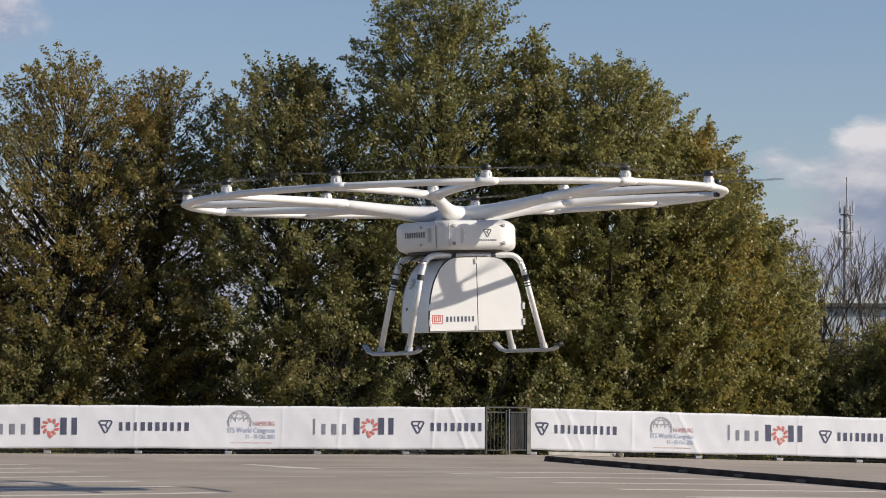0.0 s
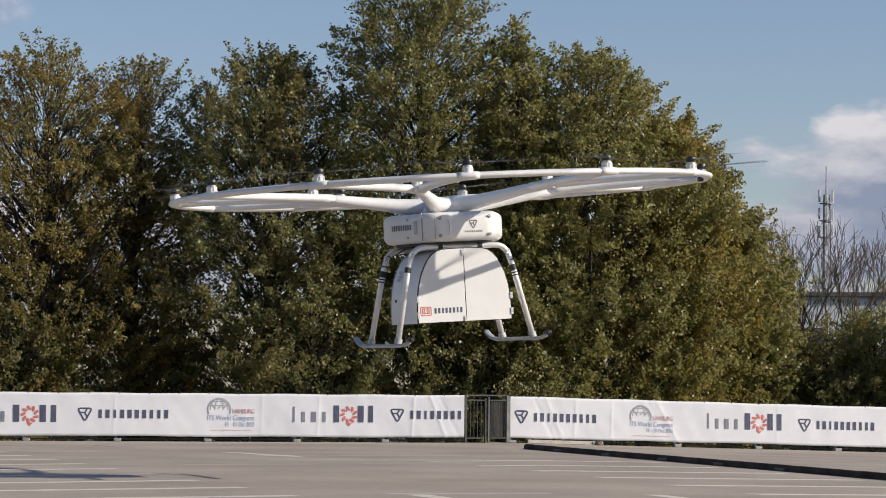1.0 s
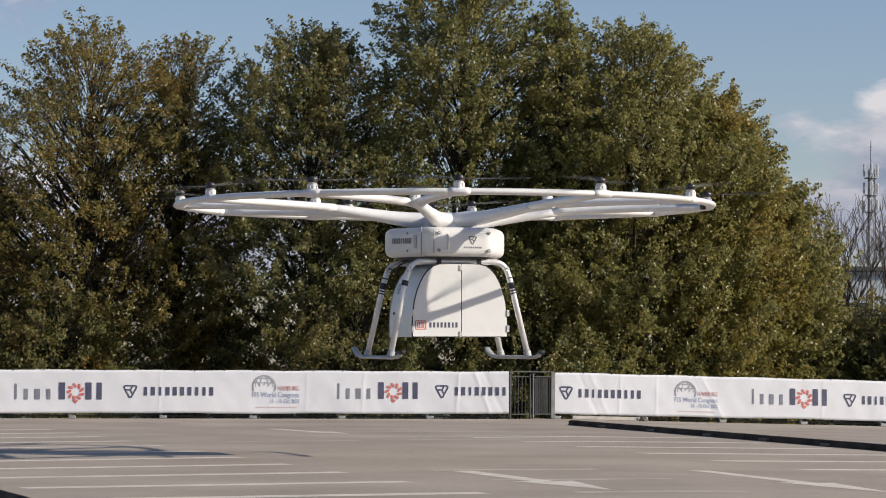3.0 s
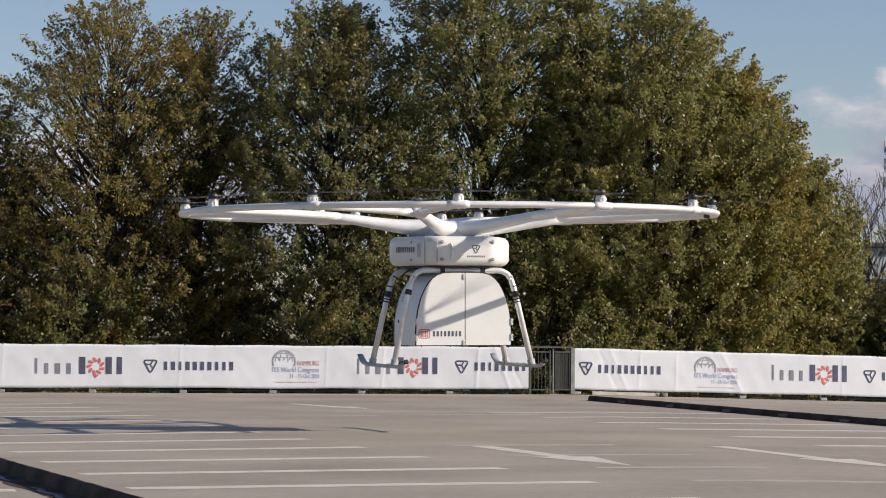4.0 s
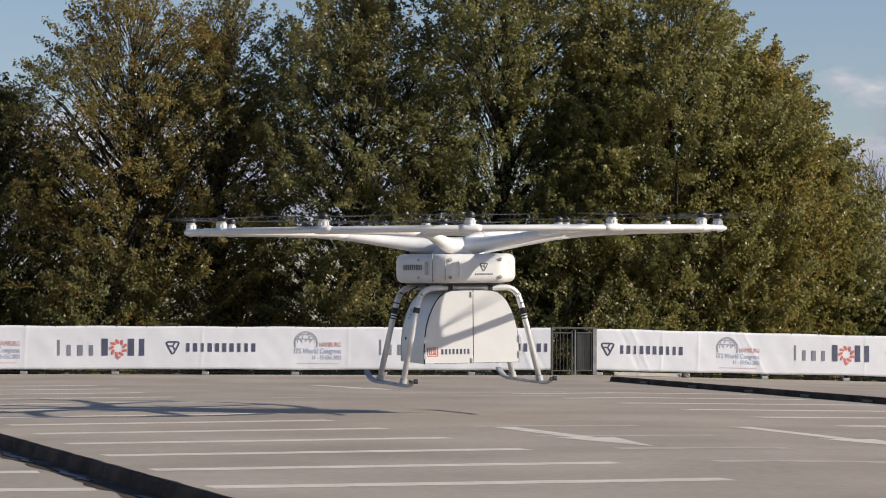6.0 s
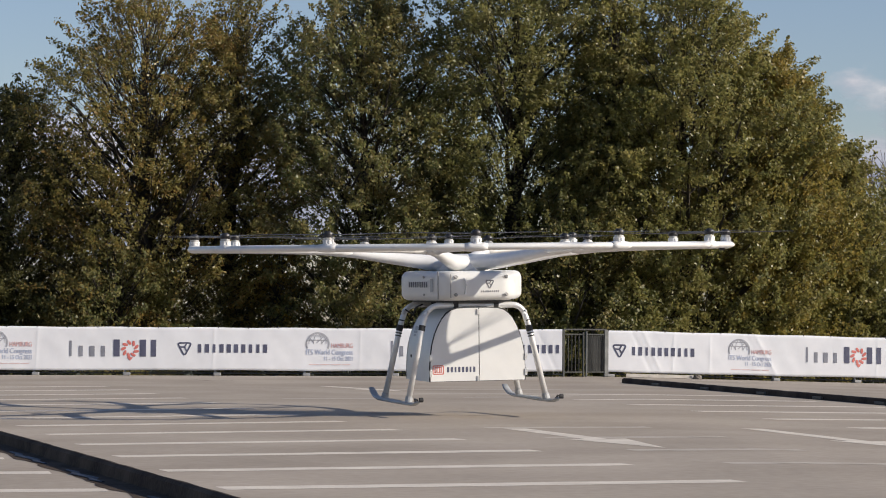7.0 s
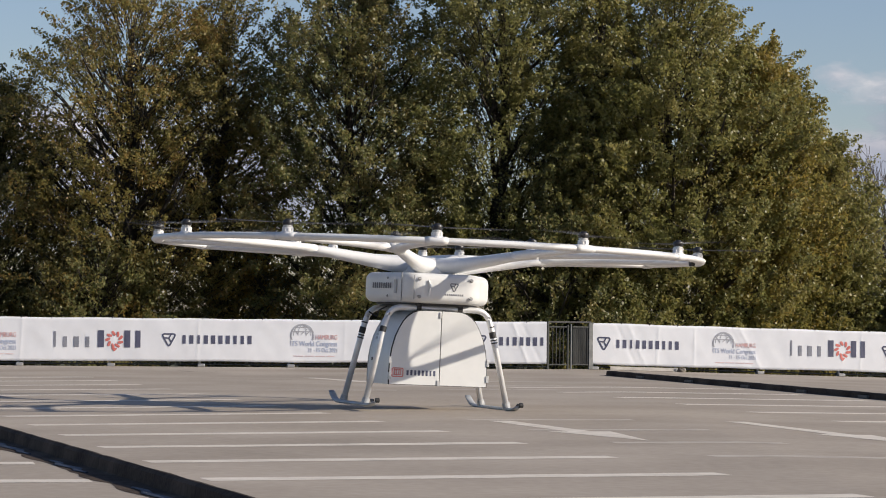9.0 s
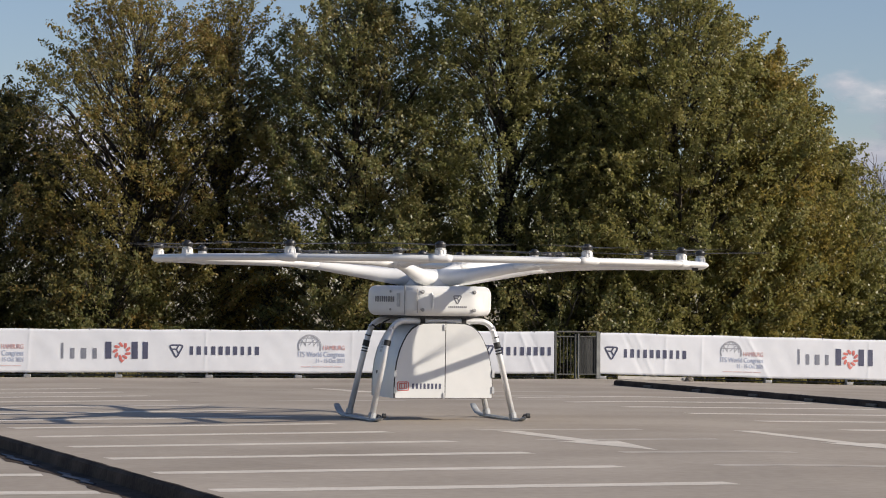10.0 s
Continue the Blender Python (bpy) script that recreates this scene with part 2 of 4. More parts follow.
def bay_lines():
    for k in range(-3, 13):                        # the row beside the long kerb
        e = Vector((2.23, 20.33, 0)) + Vector((-0.706, 2.325, 0)) * k
        turn = Vector((3.85, 1.28 + 0.17 * min(max(k, 0), 6), 0)).normalized()
        s = e - turn * 4.08
        strip(s.xy, e.xy, 0.34, LINE, "bay_line", wear=0.12, cuts=12)
    for k in range(-5, 6):                         # the row across the aisle
        s = Vector((4.86, 31.96, 0)) + Vector((-0.72, 2.4, 0)) * k
        strip(s.xy, (s + Vector((4.1, 2.3, 0))).xy, 0.34, LINE, "bay_line", wear=0.12, cuts=12)
    for k in range(-3, 8):                         # the row behind the long kerb
        e = Vector((-2.42, 18.75, 0)) + Vector((-0.72, 2.1, 0)) * k
        strip((e - Vector((4.6, 1.0, 0))).xy, e.xy, 0.34, LINE, "bay_line", wear=0.12, cuts=12)
    for a, b in (((1.0, 27.8), (2.95, 28.25)), ((1.7, 25.2), (3.4, 25.6)), ((0.4, 30.3), (2.3, 30.8)), ((2.4, 22.9), (4.3, 23.4)),
                 ((-2.6, 41.2), (-0.6, 41.9)), ((-0.6, 44.5), (2.2, 45.4)), ((-1.4, 47.2), (2.0, 48.0)), ((0.2, 42.6), (2.0, 43.2))):
        strip(a, b, 0.28, FAINT, "worn_line", wear=0.3, cuts=12)


def arrow(tail, tip, name="lane_arrow"):
    a, b = Vector((*tail, 0)), Vector((*tip, 0))
    d = (b - a).normalized()
    s = Vector((-d.y, d.x, 0))
    neck = a.lerp(b, 0.58)
    bm = bmesh.new()
    pts = [a - s * 0.13, neck - s * 0.13, neck - s * 0.34 - d * 0.05, b, neck + s * 0.34 - d * 0.05, neck + s * 0.13, a + s * 0.13]
    bm.faces.new([bm.verts.new((p.x, p.y, ground_z(p.x) + 0.002)) for p in pts])
    part(name, bm, LINE, deck)


bay_lines()
arrow((0.73, 30.13), (2.09, 25.67))
arrow((3.50, 30.82), (4.95, 26.1))
arrow((-2.33, 49.3), (-0.80, 46.0))


def crack(points, width, name="tar_seam"):
    for a, b in zip(points, points[1:]):
        strip(a, b, width, TAR, name, lift=0.0012, cuts=3, wear=0.5)


crack([(-5.25, 54.2), (-4.8, 53.2), (-4.35, 53.4)], 0.10)
crack([(-3.5, 48.0), (-3.1, 47.6), (-2.5, 47.9)], 0.05)
crack([(0.6, 44.2), (1.3, 43.6), (1.7, 43.9)], 0.05)


def kerb(name, a, b, high, wide, skirt, label):
    """A low bitumen-covered upstand with slightly uneven edges."""
    a, b = Vector((*a, 0)), Vector((*b, 0))
    d = (b - a).normalized()
    s = Vector((d.y, -d.x, 0)) if d.y > 0 else Vector((-d.y, d.x, 0))   # away from the camera's side
    bm, rings, n = bmesh.new(), [], 110
    for i in range(n + 1):
        p = a.lerp(b, i / n)
        z, j = ground_z(p.x), lambda k: random.uniform(-k, k)
        # the torn bitumen skirt also darkens the ground where the kerb's shadow falls
        prof = [(-skirt * (1 + 0.35 * noise.noise(Vector((i * 0.35, high, 0)))) + j(skirt * 0.12), 0.002), (-0.01, 0.006), (j(0.008), 0.012), (0.012 + j(0.004), high * 0.8), (0.04, high + j(0.003)), (wide - 0.04, high + j(0.003)), (wide, high * 0.7), (wide + 0.01, -0.01)]
        rings.append([bm.verts.new((p.x + s.x * u, p.y + s.y * u, z + w)) for u, w in prof])
    for r, q in zip(rings, rings[1:]):
        for k in range(len(r) - 1):
            bm.faces.new((r[k], r[k + 1], q[k + 1], q[k]))
    bm.faces.new(rings[0])
    bm.faces.new(rings[-1][::-1])
    return tagged(part(name, bm, BITUMEN), label, "kerb", kind="structure")


near_kerb = kerb("kerb", (-9.34, 41.0), (-0.14, 12.6), 0.115, 0.10, 0.24, "low dark bitumen-covered kerb with torn flashing")
far_kerb = kerb("kerb", (3.50, 54.1), (11.2, 29.0), 0.10, 0.14, 0.06, "low dark kerb beside the parking bays")
for u, long in ((0.42, 1.6), (0.49, 1.2), (0.60, 2.0), (0.70, 1.6), (0.81, 1.8)):
    p = Vector((-9.34, 41.0, 0)).lerp(Vector((-0.14, 12.6, 0)), u)
    d = Vector((9.09, -28.4, 0)).normalized()
    bm = tube([p + d * (long * k / 6) + Vector((-0.15 + 0.03 * math.sin(k * 2.1), 0, 0.008)) for k in range(7)],
              [(0.008 + 0.035 * math.sin(math.pi * (k + 0.4) / 6.8), 0.006) for k in range(7)], 8)
    part("flashing", bm, FLASHING, near_kerb, "torn blue-grey flashing sheet")
for u in (0.075, 0.17, 0.27, 0.36, 0.45):
    p = Vector((3.50, 54.1, 0)).lerp(Vector((11.2, 29.0, 0)), u)
    part("drain_plate", box((0.05, 0.34, 0.05), (p.x - 0.03, p.y, ground_z(p.x) + 0.03), 0.008, turn=pose(0, 0, 0, 0, 0, 17).to_3x3().to_4x4()),
         TAR, far_kerb, "grey-brown drain plate")


# ---- the delivery drone ----
RIM_R, RIM_Z, SPLIT_R = 3.45, 2.005, 1.75


def polar(r, deg, z):
    """A point in the drone's space; 0 degrees is its front."""
    return Vector((r * math.sin(radians(deg)), -r * math.cos(radians(deg)), z))


def prints(parent, mat, x, y, z, w, h, name, count):
    for bm in letter_marks(count, w, h):
        bmesh.ops.translate(bm, vec=(x, y, z), verts=bm.verts)
        part(name, bm, mat, parent)


def letter_marks(widths, w, h):
    """Unlettered upright bars, as many as the word has letters; widths: 1 thin to 4 broad."""
    step = w / len(widths)
    for i, k in enumerate(widths):
        yield box((step * (0.18 + 0.12 * int(k)), 0.004, h), (-w / 2 + step * (i + 0.5), 0, 0))


def badge(size, y, x, z):
    """The strokes of a rounded triangle with three inner lines, one by one."""
    tri = [Vector((x - size / 2, y, z + size * 0.38)), Vector((x + size / 2, y, z + size * 0.38)), Vector((x, y, z - size * 0.55))]
    path = rounded([tri[0].lerp(tri[1], 0.5), tri[1], tri[2], tri[0], tri[0].lerp(tri[1], 0.5)], size * 0.22, 4)[:-1]
    yield tube(path, [(size * 0.055, 0.003)] * len(path), 6, closed=True, up=(0, 1, 0))
    mid = Vector((x, y, z + size * 0.08))
    for end in (tri[0].lerp(tri[2], 0.3), tri[1].lerp(tri[0], 0.33), tri[2].lerp(tri[1], 0.35)):
        yield tube([mid, end], [(size * 0.05, 0.003)] * 2, 6, up=(0, 1, 0))


def build_drone():
    drone = thing("delivery_drone", "large white eighteen-rotor cargo drone with a ring frame and cargo box", "drone")
    # ring frame
    ring = [polar(RIM_R, 360 * k / 96, RIM_Z) for k in range(96)]
    part("rim", tube(ring, [(0.08, 0.041)] * 96, 12, closed=True), WHITE, drone, smooth=True)
    for k in range(12):
        sleeve = [polar(RIM_R, -15 + 30 * k + d, RIM_Z) for d in (-2.2, -1.1, 0, 1.1, 2.2)]
        part("joint_sleeve", tube(sleeve, [(0.082, 0.043), (0.09, 0.052), (0.092, 0.054), (0.09, 0.052), (0.082, 0.043)], 12), WHITE, drone, smooth=True)
    hub = bmesh.new()
    prof = [(0.37, 1.69), (0.365, 1.73), (0.36, 1.78), (0.345, 1.83), (0.30, 1.875), (0.21, 1.905), (0.10, 1.918)]
    rings = [[hub.verts.new(polar(r, 360 * j / 36, z)) for j in range(36)] for r, z in prof]
    for a, b in zip(rings, rings[1:]):
        for j in range(36):
            hub.faces.new((a[j], a[(j + 1) % 36], b[(j + 1) % 36], b[j]))
    hub.faces.new(rings[-1])
    hub.faces.new(rings[0][::-1])
    part("hub", hub, WHITE, drone, smooth=True)
    for k in range(6):
        a = 30 + 60 * k
        root = [polar(0.10, a, 1.80), polar(0.30, a, 1.803), polar(0.46, a, 1.815), polar(0.65, a, 1.835), polar(1.0, a, 1.88), polar(1.4, a, 1.935), polar(SPLIT_R + 0.1, a, 1.97)]
        arm = part("arm", tube(root, [(0.20, 0.115), (0.175, 0.112), (0.125, 0.102), (0.098, 0.090), (0.082, 0.076), (0.077, 0.063), (0.075, 0.054)], 20), WHITE, drone, smooth=True)
        for s in (-15, 15):
            tip = polar(RIM_R, a + s, RIM_Z - 0.005)
            st = polar(SPLIT_R - 0.25, a, 1.955)
            c = polar(SPLIT_R + 0.35, a + s * 0.25, 1.995)
            path = [st.lerp(c, t).lerp(c.lerp(tip, t), t) for t in (i / 8 for i in range(9))]
            part("arm_branch", tube(path, [(0.085 - 0.025 * i / 8, 0.058 - 0.014 * i / 8) for i in range(9)], 12), WHITE, arm, smooth=True)
    # motors and rotors
    housing = bmesh.new()
    cyl(0.085, 0.068, -0.035, 0.004, bm=housing)
    cyl(0.060, 0.058, 0.004, 0.052, bm=housing)
    for k in range(8):                              # cooling ribs round the motor
        a = math.pi * k / 4
        box((0.014, 0.022, 0.044), (math.cos(a) * 0.060, math.sin(a) * 0.060, 0.028), 0.003, bm=housing, turn=Matrix.Rotation(a, 4, "Z"))
    cyl(0.066, 0.066, 0.046, 0.056, bm=housing)
    housing = mesh_of(housing)
    housing.materials.append(WHITE)
    bell = bmesh.new()
    cyl(0.056, 0.056, 0.058, 0.076, bm=bell)
    cyl(0.030, 0.030, 0.076, 0.10, bm=bell)
    bell = mesh_of(bell)
    bell.materials.append(SILVER)
    rot = bmesh.new()
    cyl(0.062, 0.065, -0.016, 0.008, bm=rot, n=18)
    cyl(0.055, 0.055, 0.008, 0.018, bm=rot, n=18)
    cyl(0.064, 0.060, 0.018, 0.036, bm=rot, n=18)
    cyl(0.045, 0.030, 0.036, 0.056, bm=rot, n=18)
    for s in (1, -1):
        span = [0.05, 0.14, 0.28, 0.5, 0.7, 0.85, 0.88]
        chord = [0.025, 0.05, 0.062, 0.052, 0.038, 0.022, 0.006]
        tube([(s * r, s * 0.01, 0.012 + 0.015 * r) for r in span], [(c, 0.006) for c in chord], 8, rot)
    rot = mesh_of(rot)
    rot.materials.append(BLADE)
    rotors = []
    spots = [(RIM_R, -15 + 30 * k) for k in range(12)] + [(SPLIT_R, 30 + 60 * k) for k in range(6)]
    for r, a in spots:
        z = RIM_Z + 0.045 if r > 2 else 2.01
        m = part("motor", housing, WHITE, drone)
        m.matrix_basis = Matrix.Translation(polar(r, a, z)) @ pose(0, 0, 0, 0, 0, a)
        part("bell", bell, SILVER, m, "metal motor bell")
        w = part("rotor", rot, BLADE, drone, "dark two-bladed rotor")
        w.matrix_basis = Matrix.Translation(polar(r, a, z + 0.10))
        rotors.append((w, polar(r, a, z + 0.10)))
    # battery body, hexagonal in plan
    hexa = [(0.44, -0.79), (0.84, 0.0), (0.44, 0.79), (-0.44, 0.79), (-0.84, 0.0), (-0.44, -0.79)]
    loop = [Vector((*p, 0)) for p in hexa]
    loop = loop[:1] + loop[1:] + loop[:1]
    mid = loop[0].lerp(loop[-2], 0.5)
    path = rounded([mid, *loop[:-1], mid], 0.17, 7)[:-1]
    body = part("body", prism([(p.x, p.y) for p in path], 1.325, 1.70, 0.095, 5), PANEL, drone, smooth=False)
    body.data.shade_smooth()
    body.data.set_sharp_from_angle(angle=radians(40))
    # seams, bolts, handle and marks on the body
    part("seam", box((0.012, 0.008, 0.30), (-0.40, -0.789, 1.512), 0.002), GALVANISED, body)
    left = pose(-0.64, -0.395, 0, 0, 0, -63)
    bm = box((0.012, 0.006, 0.36), (0.27, -0.006, 1.52))
    bm.transform(left)
    part("seam", bm, GALVANISED, body)
    for x, z in ((-0.33, 1.625), (0.345, 1.625), (0.345, 1.40), (-0.33, 1.40)):
        bm = cyl(0.024, 0.020, 0, 0.012, n=14, turn=Matrix.Translation((x, -0.786, z)) @ pose(0, 0, 0, 90, 0, 0))
        box((0.05, 0.010, 0.014), (x - 0.01, -0.797, z), 0.003, bm=bm, turn=pose(0, 0, 0, 0, 25, 0))
        part("bolt", bm, GALVANISED, body, "grey metal quarter-turn bolt")
    for x, z in ((0.02, 1.625), (0.02, 1.40)):
        bm = cyl(0.016, 0.014, 0, 0.008, n=12, turn=Matrix.Translation((x, -0.012, z)) @ pose(0, 0, 0, 90, 0, 0))
        bm.transform(left)
        part("bolt", bm, GALVANISED, body, "grey metal quarter-turn bolt")
    part("grip", tube(rounded([(-0.22, -0.795, 1.61), (-0.20, -0.805, 1.56), (-0.20, -0.805, 1.48), (-0.21, -0.795, 1.41)], 0.03, 3),
                      [(0.016, 0.012)] * 10, 8), WHITE, body, "moulded grip")
    for bm in badge(0.115, -0.793, 0.12, 1.535):
        part("badge_stroke", bm, GREYPRINT, body, "grey triangle mark")
    prints(body, GREYPRINT, 0.12, -0.792, 1.44, 0.25, 0.022, "marking", "2323332323")
    for bm in letter_marks("232322322", 0.36, 0.07):
        bm.transform(left @ Matrix.Translation((-0.09, -0.012, 1.53)))
        part("marking", bm, GREYPRINT, body)
    bm = box((0.05, 0.004, 0.17), (0.16, -0.012, 1.52))
    bm.transform(left)
    part("marking", bm, SKID, body, "grey block mark")
    # chassis below the body
    part("chassis_plate", prism([(p.x * 0.82, p.y * 0.82) for p in path], 1.300, 1.322), CHASSIS, drone)
    # landing gear
    for y, foot in ((-0.56, -0.627), (0.40, 0.436)):
        hoop = rounded([(-0.925, foot, 0.06), (-0.70, y, 1.06), (-0.62, y, 1.262), (0.62, y, 1.262), (0.70, y, 1.06), (0.925, foot, 0.06)], 0.14, 6)
        part("gear_hoop", tube(hoop, [(0.038, 0.038)] * len(hoop), 14, up=(0, 1, 0)), ALUMINIUM, drone, "curved pale metal landing gear tube", smooth=True)
        a, b = Vector((0.925, foot, 0.06)), Vector((0.70, y, 1.06))
        for s in (-1, 1):
            marks = [(0.92, 0.035)] if (y < 0 and s < 0) else [(1.0, 0.008), (0.90, 0.04), (0.835, 0.008), (0.80, 0.008)]
            for t, hl in marks:
                p, d = a.lerp(b, t), (b - a).normalized()
                q = [p - d * hl, p + d * hl]
                part("band", tube([(s * v.x, v.y, v.z) for v in q], [(0.043, 0.043)] * 2, 14, up=(0, 1, 0)), SEAL, drone, "black clamp band")
            part("socket", tube([(s * 0.927, foot, 0.05), (s * 0.912, foot, 0.115)], [(0.05, 0.05)] * 2, 12, up=(0, 1, 0)), SKID, drone, "grey leg socket")
        for x in (-0.27, 0.27):
            part("saddle", tube([(x - 0.03, y, 1.262), (x + 0.03, y, 1.262)], [(0.046, 0.046)] * 2, 12), SEAL, drone, "black saddle clamp")
            part("bracket", box((0.07, 0.08, 0.045), (x, y, 1.300), 0.008), CHASSIS, drone)
    for s in (-1, 1):
        path = [(s * 0.93, 1.04, 0.155), (s * 0.93, 0.97, 0.11), (s * 0.93, 0.84, 0.055), (s * 0.93, 0.66, 0.033), (s * 0.93, 0, 0.031),
                (s * 0.93, -0.72, 0.031), (s * 0.93, -0.88, 0.036), (s * 0.93, -1.00, 0.054), (s * 0.93, -1.06, 0.075)]
        ski = part("skid", tube(path, [(0.04, 0.012), (0.046, 0.016), (0.048, 0.02), (0.048, 0.024), (0.048, 0.024), (0.048, 0.024), (0.048, 0.022), (0.045, 0.018), (0.036, 0.014)], 12),
                   SKID, drone, "grey ski-shaped skid", smooth=True)
        part("toe_wheel", cyl(0.030, 0.030, -0.022, 0.022, (0, 0), 16, turn=Matrix.Translation((s * 0.93 + 0.03, -1.10, 0.10)) @ pose(0, 0, 0, 0, 90, 0)), SEAL, ski, "small black toe roller")
        part("toe_bracket", tube([(s * 0.93, -0.95, 0.055), (s * 0.95, -0.99, 0.105), (s * 0.95, -1.10, 0.10)], [(0.012, 0.012)] * 3, 8), CHASSIS, ski)
    # cargo box
    half = [(0.295, 0.638), (0.45, 0.640), (0.60, 0.632), (0.75, 0.612), (0.90, 0.572), (1.00, 0.528), (1.09, 0.478), (1.16, 0.42), (1.205, 0.355), (1.228, 0.28), (1.235, 0.15)]

    def shell(y0, y1, grow=0.0, x0=None, x1=None, low=0.0):
        """A slab with the box's arched outline between two depths, cut at x0 and x1."""
        pts = [(-w - grow, z) for z, w in half] + [(w + grow, z) for z, w in half[::-1]]
        clip = []
        for x, z in pts:
            x = max(x, x0) if x0 is not None else x
            x = min(x, x1) if x1 is not None else x
            if not clip or (x, z) != clip[-1]:
                clip.append((x, z + (grow if z > 1.15 else 0) + (low if z < 0.32 else 0)))
        bm = bmesh.new()
        f = bm.faces.new([bm.verts.new((x, y0, z)) for x, z in clip])
        ex = bmesh.ops.extrude_face_region(bm, geom=[f])
        bmesh.ops.translate(bm, vec=(0, y1 - y0, 0), verts=[g for g in ex["geom"] if isinstance(g, bmesh.types.BMVert)])
        return bm
    crate = part("cargo_box", shell(-0.615, 0.38), PANEL, drone, "white arched cargo box")
    crate.data.shade_smooth()
    crate.data.set_sharp_from_angle(angle=radians(35))
    part("gasket", shell(-0.632, -0.616, 0.006), SEAL, crate, "black door gasket")
    part("door", shell(-0.645, -0.630, -0.006, None, 0.012, 0.006), PANEL, crate, "white cargo door")
    part("door", shell(-0.645, -0.630, -0.006, 0.024, None, 0.006), PANEL, crate, "white cargo door")
    part("rear_frame", shell(0.38, 0.40, 0.004), GALVANISED, crate)
    for x in (-0.632, 0.645):
        for z in (0.40, 0.60):
            part("hinge", box((0.035, 0.02, 0.085), (x, -0.648, z), 0.004), SILVER, crate, "metal hinge")
    for z in (0.33, 1.18):
        part("latch", box((0.03, 0.016, 0.07), (0.0, -0.65, z), 0.004), SILVER, crate, "metal latch")
    # red square mark and dark unlettered word on the door
    bm = bmesh.new()
    sq = rounded([(-0.53, -0.646, 0.50), (-0.46, -0.646, 0.50), (-0.46, -0.646, 0.395), (-0.60, -0.646, 0.395), (-0.60, -0.646, 0.50), (-0.53, -0.646, 0.50)], 0.015, 3)[:-1]
    tube(sq, [(0.007, 0.003)] * len(sq), 6, bm, closed=True, up=(0, 1, 0))
    for x, w in ((-0.572, 0.012), (-0.547, 0.010), (-0.512, 0.012), (-0.488, 0.010)):
        box((w, 0.004, 0.075), (x, -0.6465, 0.45), bm=bm)
    for z in (0.48, 0.42):
        box((0.10, 0.004, 0.009), (-0.53, -0.6465, z), bm=bm)
    part("door_mark", bm, RED, crate, "red square mark")
    prints(crate, NAVY, -0.225, -0.646, 0.448, 0.40, 0.066, "door_marking", "33233323")
    # marks on the side
    for y, z, a, b in ((0.13, 0.965, 0.10, 0.05), (0.13, 0.915, 0.12, 0.03), (0.15, 0.87, 0.07, 0.03)):
        part("side_marking", box((0.006, a, b), (-0.575 - (0.965 - z) * 0.25, y, z), turn=pose(0, 0, 0, 0, 12, 0)), SKID, crate, "grey unlettered mark")
    part("side_port", box((0.012, 0.05, 0.04), (-0.632, 0.2, 0.60), 0.004), SEAL, crate, "small black socket")
    # navigation lamp below the ring's side
    lamp = polar(RIM_R - 0.08, 62, 1.96)
    part("side_camera", box((0.07, 0.07, 0.06), lamp, 0.015), CHASSIS, drone, "small dark camera pod")
    part("cable", tube(rounded([(-0.66, 0.36, 1.20), (-0.56, 0.3, 1.13), (-0.58, 0.2, 1.22), (-0.5, 0.1, 1.27)], 0.05, 4), [(0.010, 0.010)] * 12, 6), SEAL, drone, "loose black cable")
    return drone, rotors


DRONE, ROTORS = build_drone()


# ---- railing and banners ----
def fence_y(x):
    return 59.3 + 0.14 * (x - 2.5) if x < 3.0 else 60.3 + 0.20 * (x - 3.5)


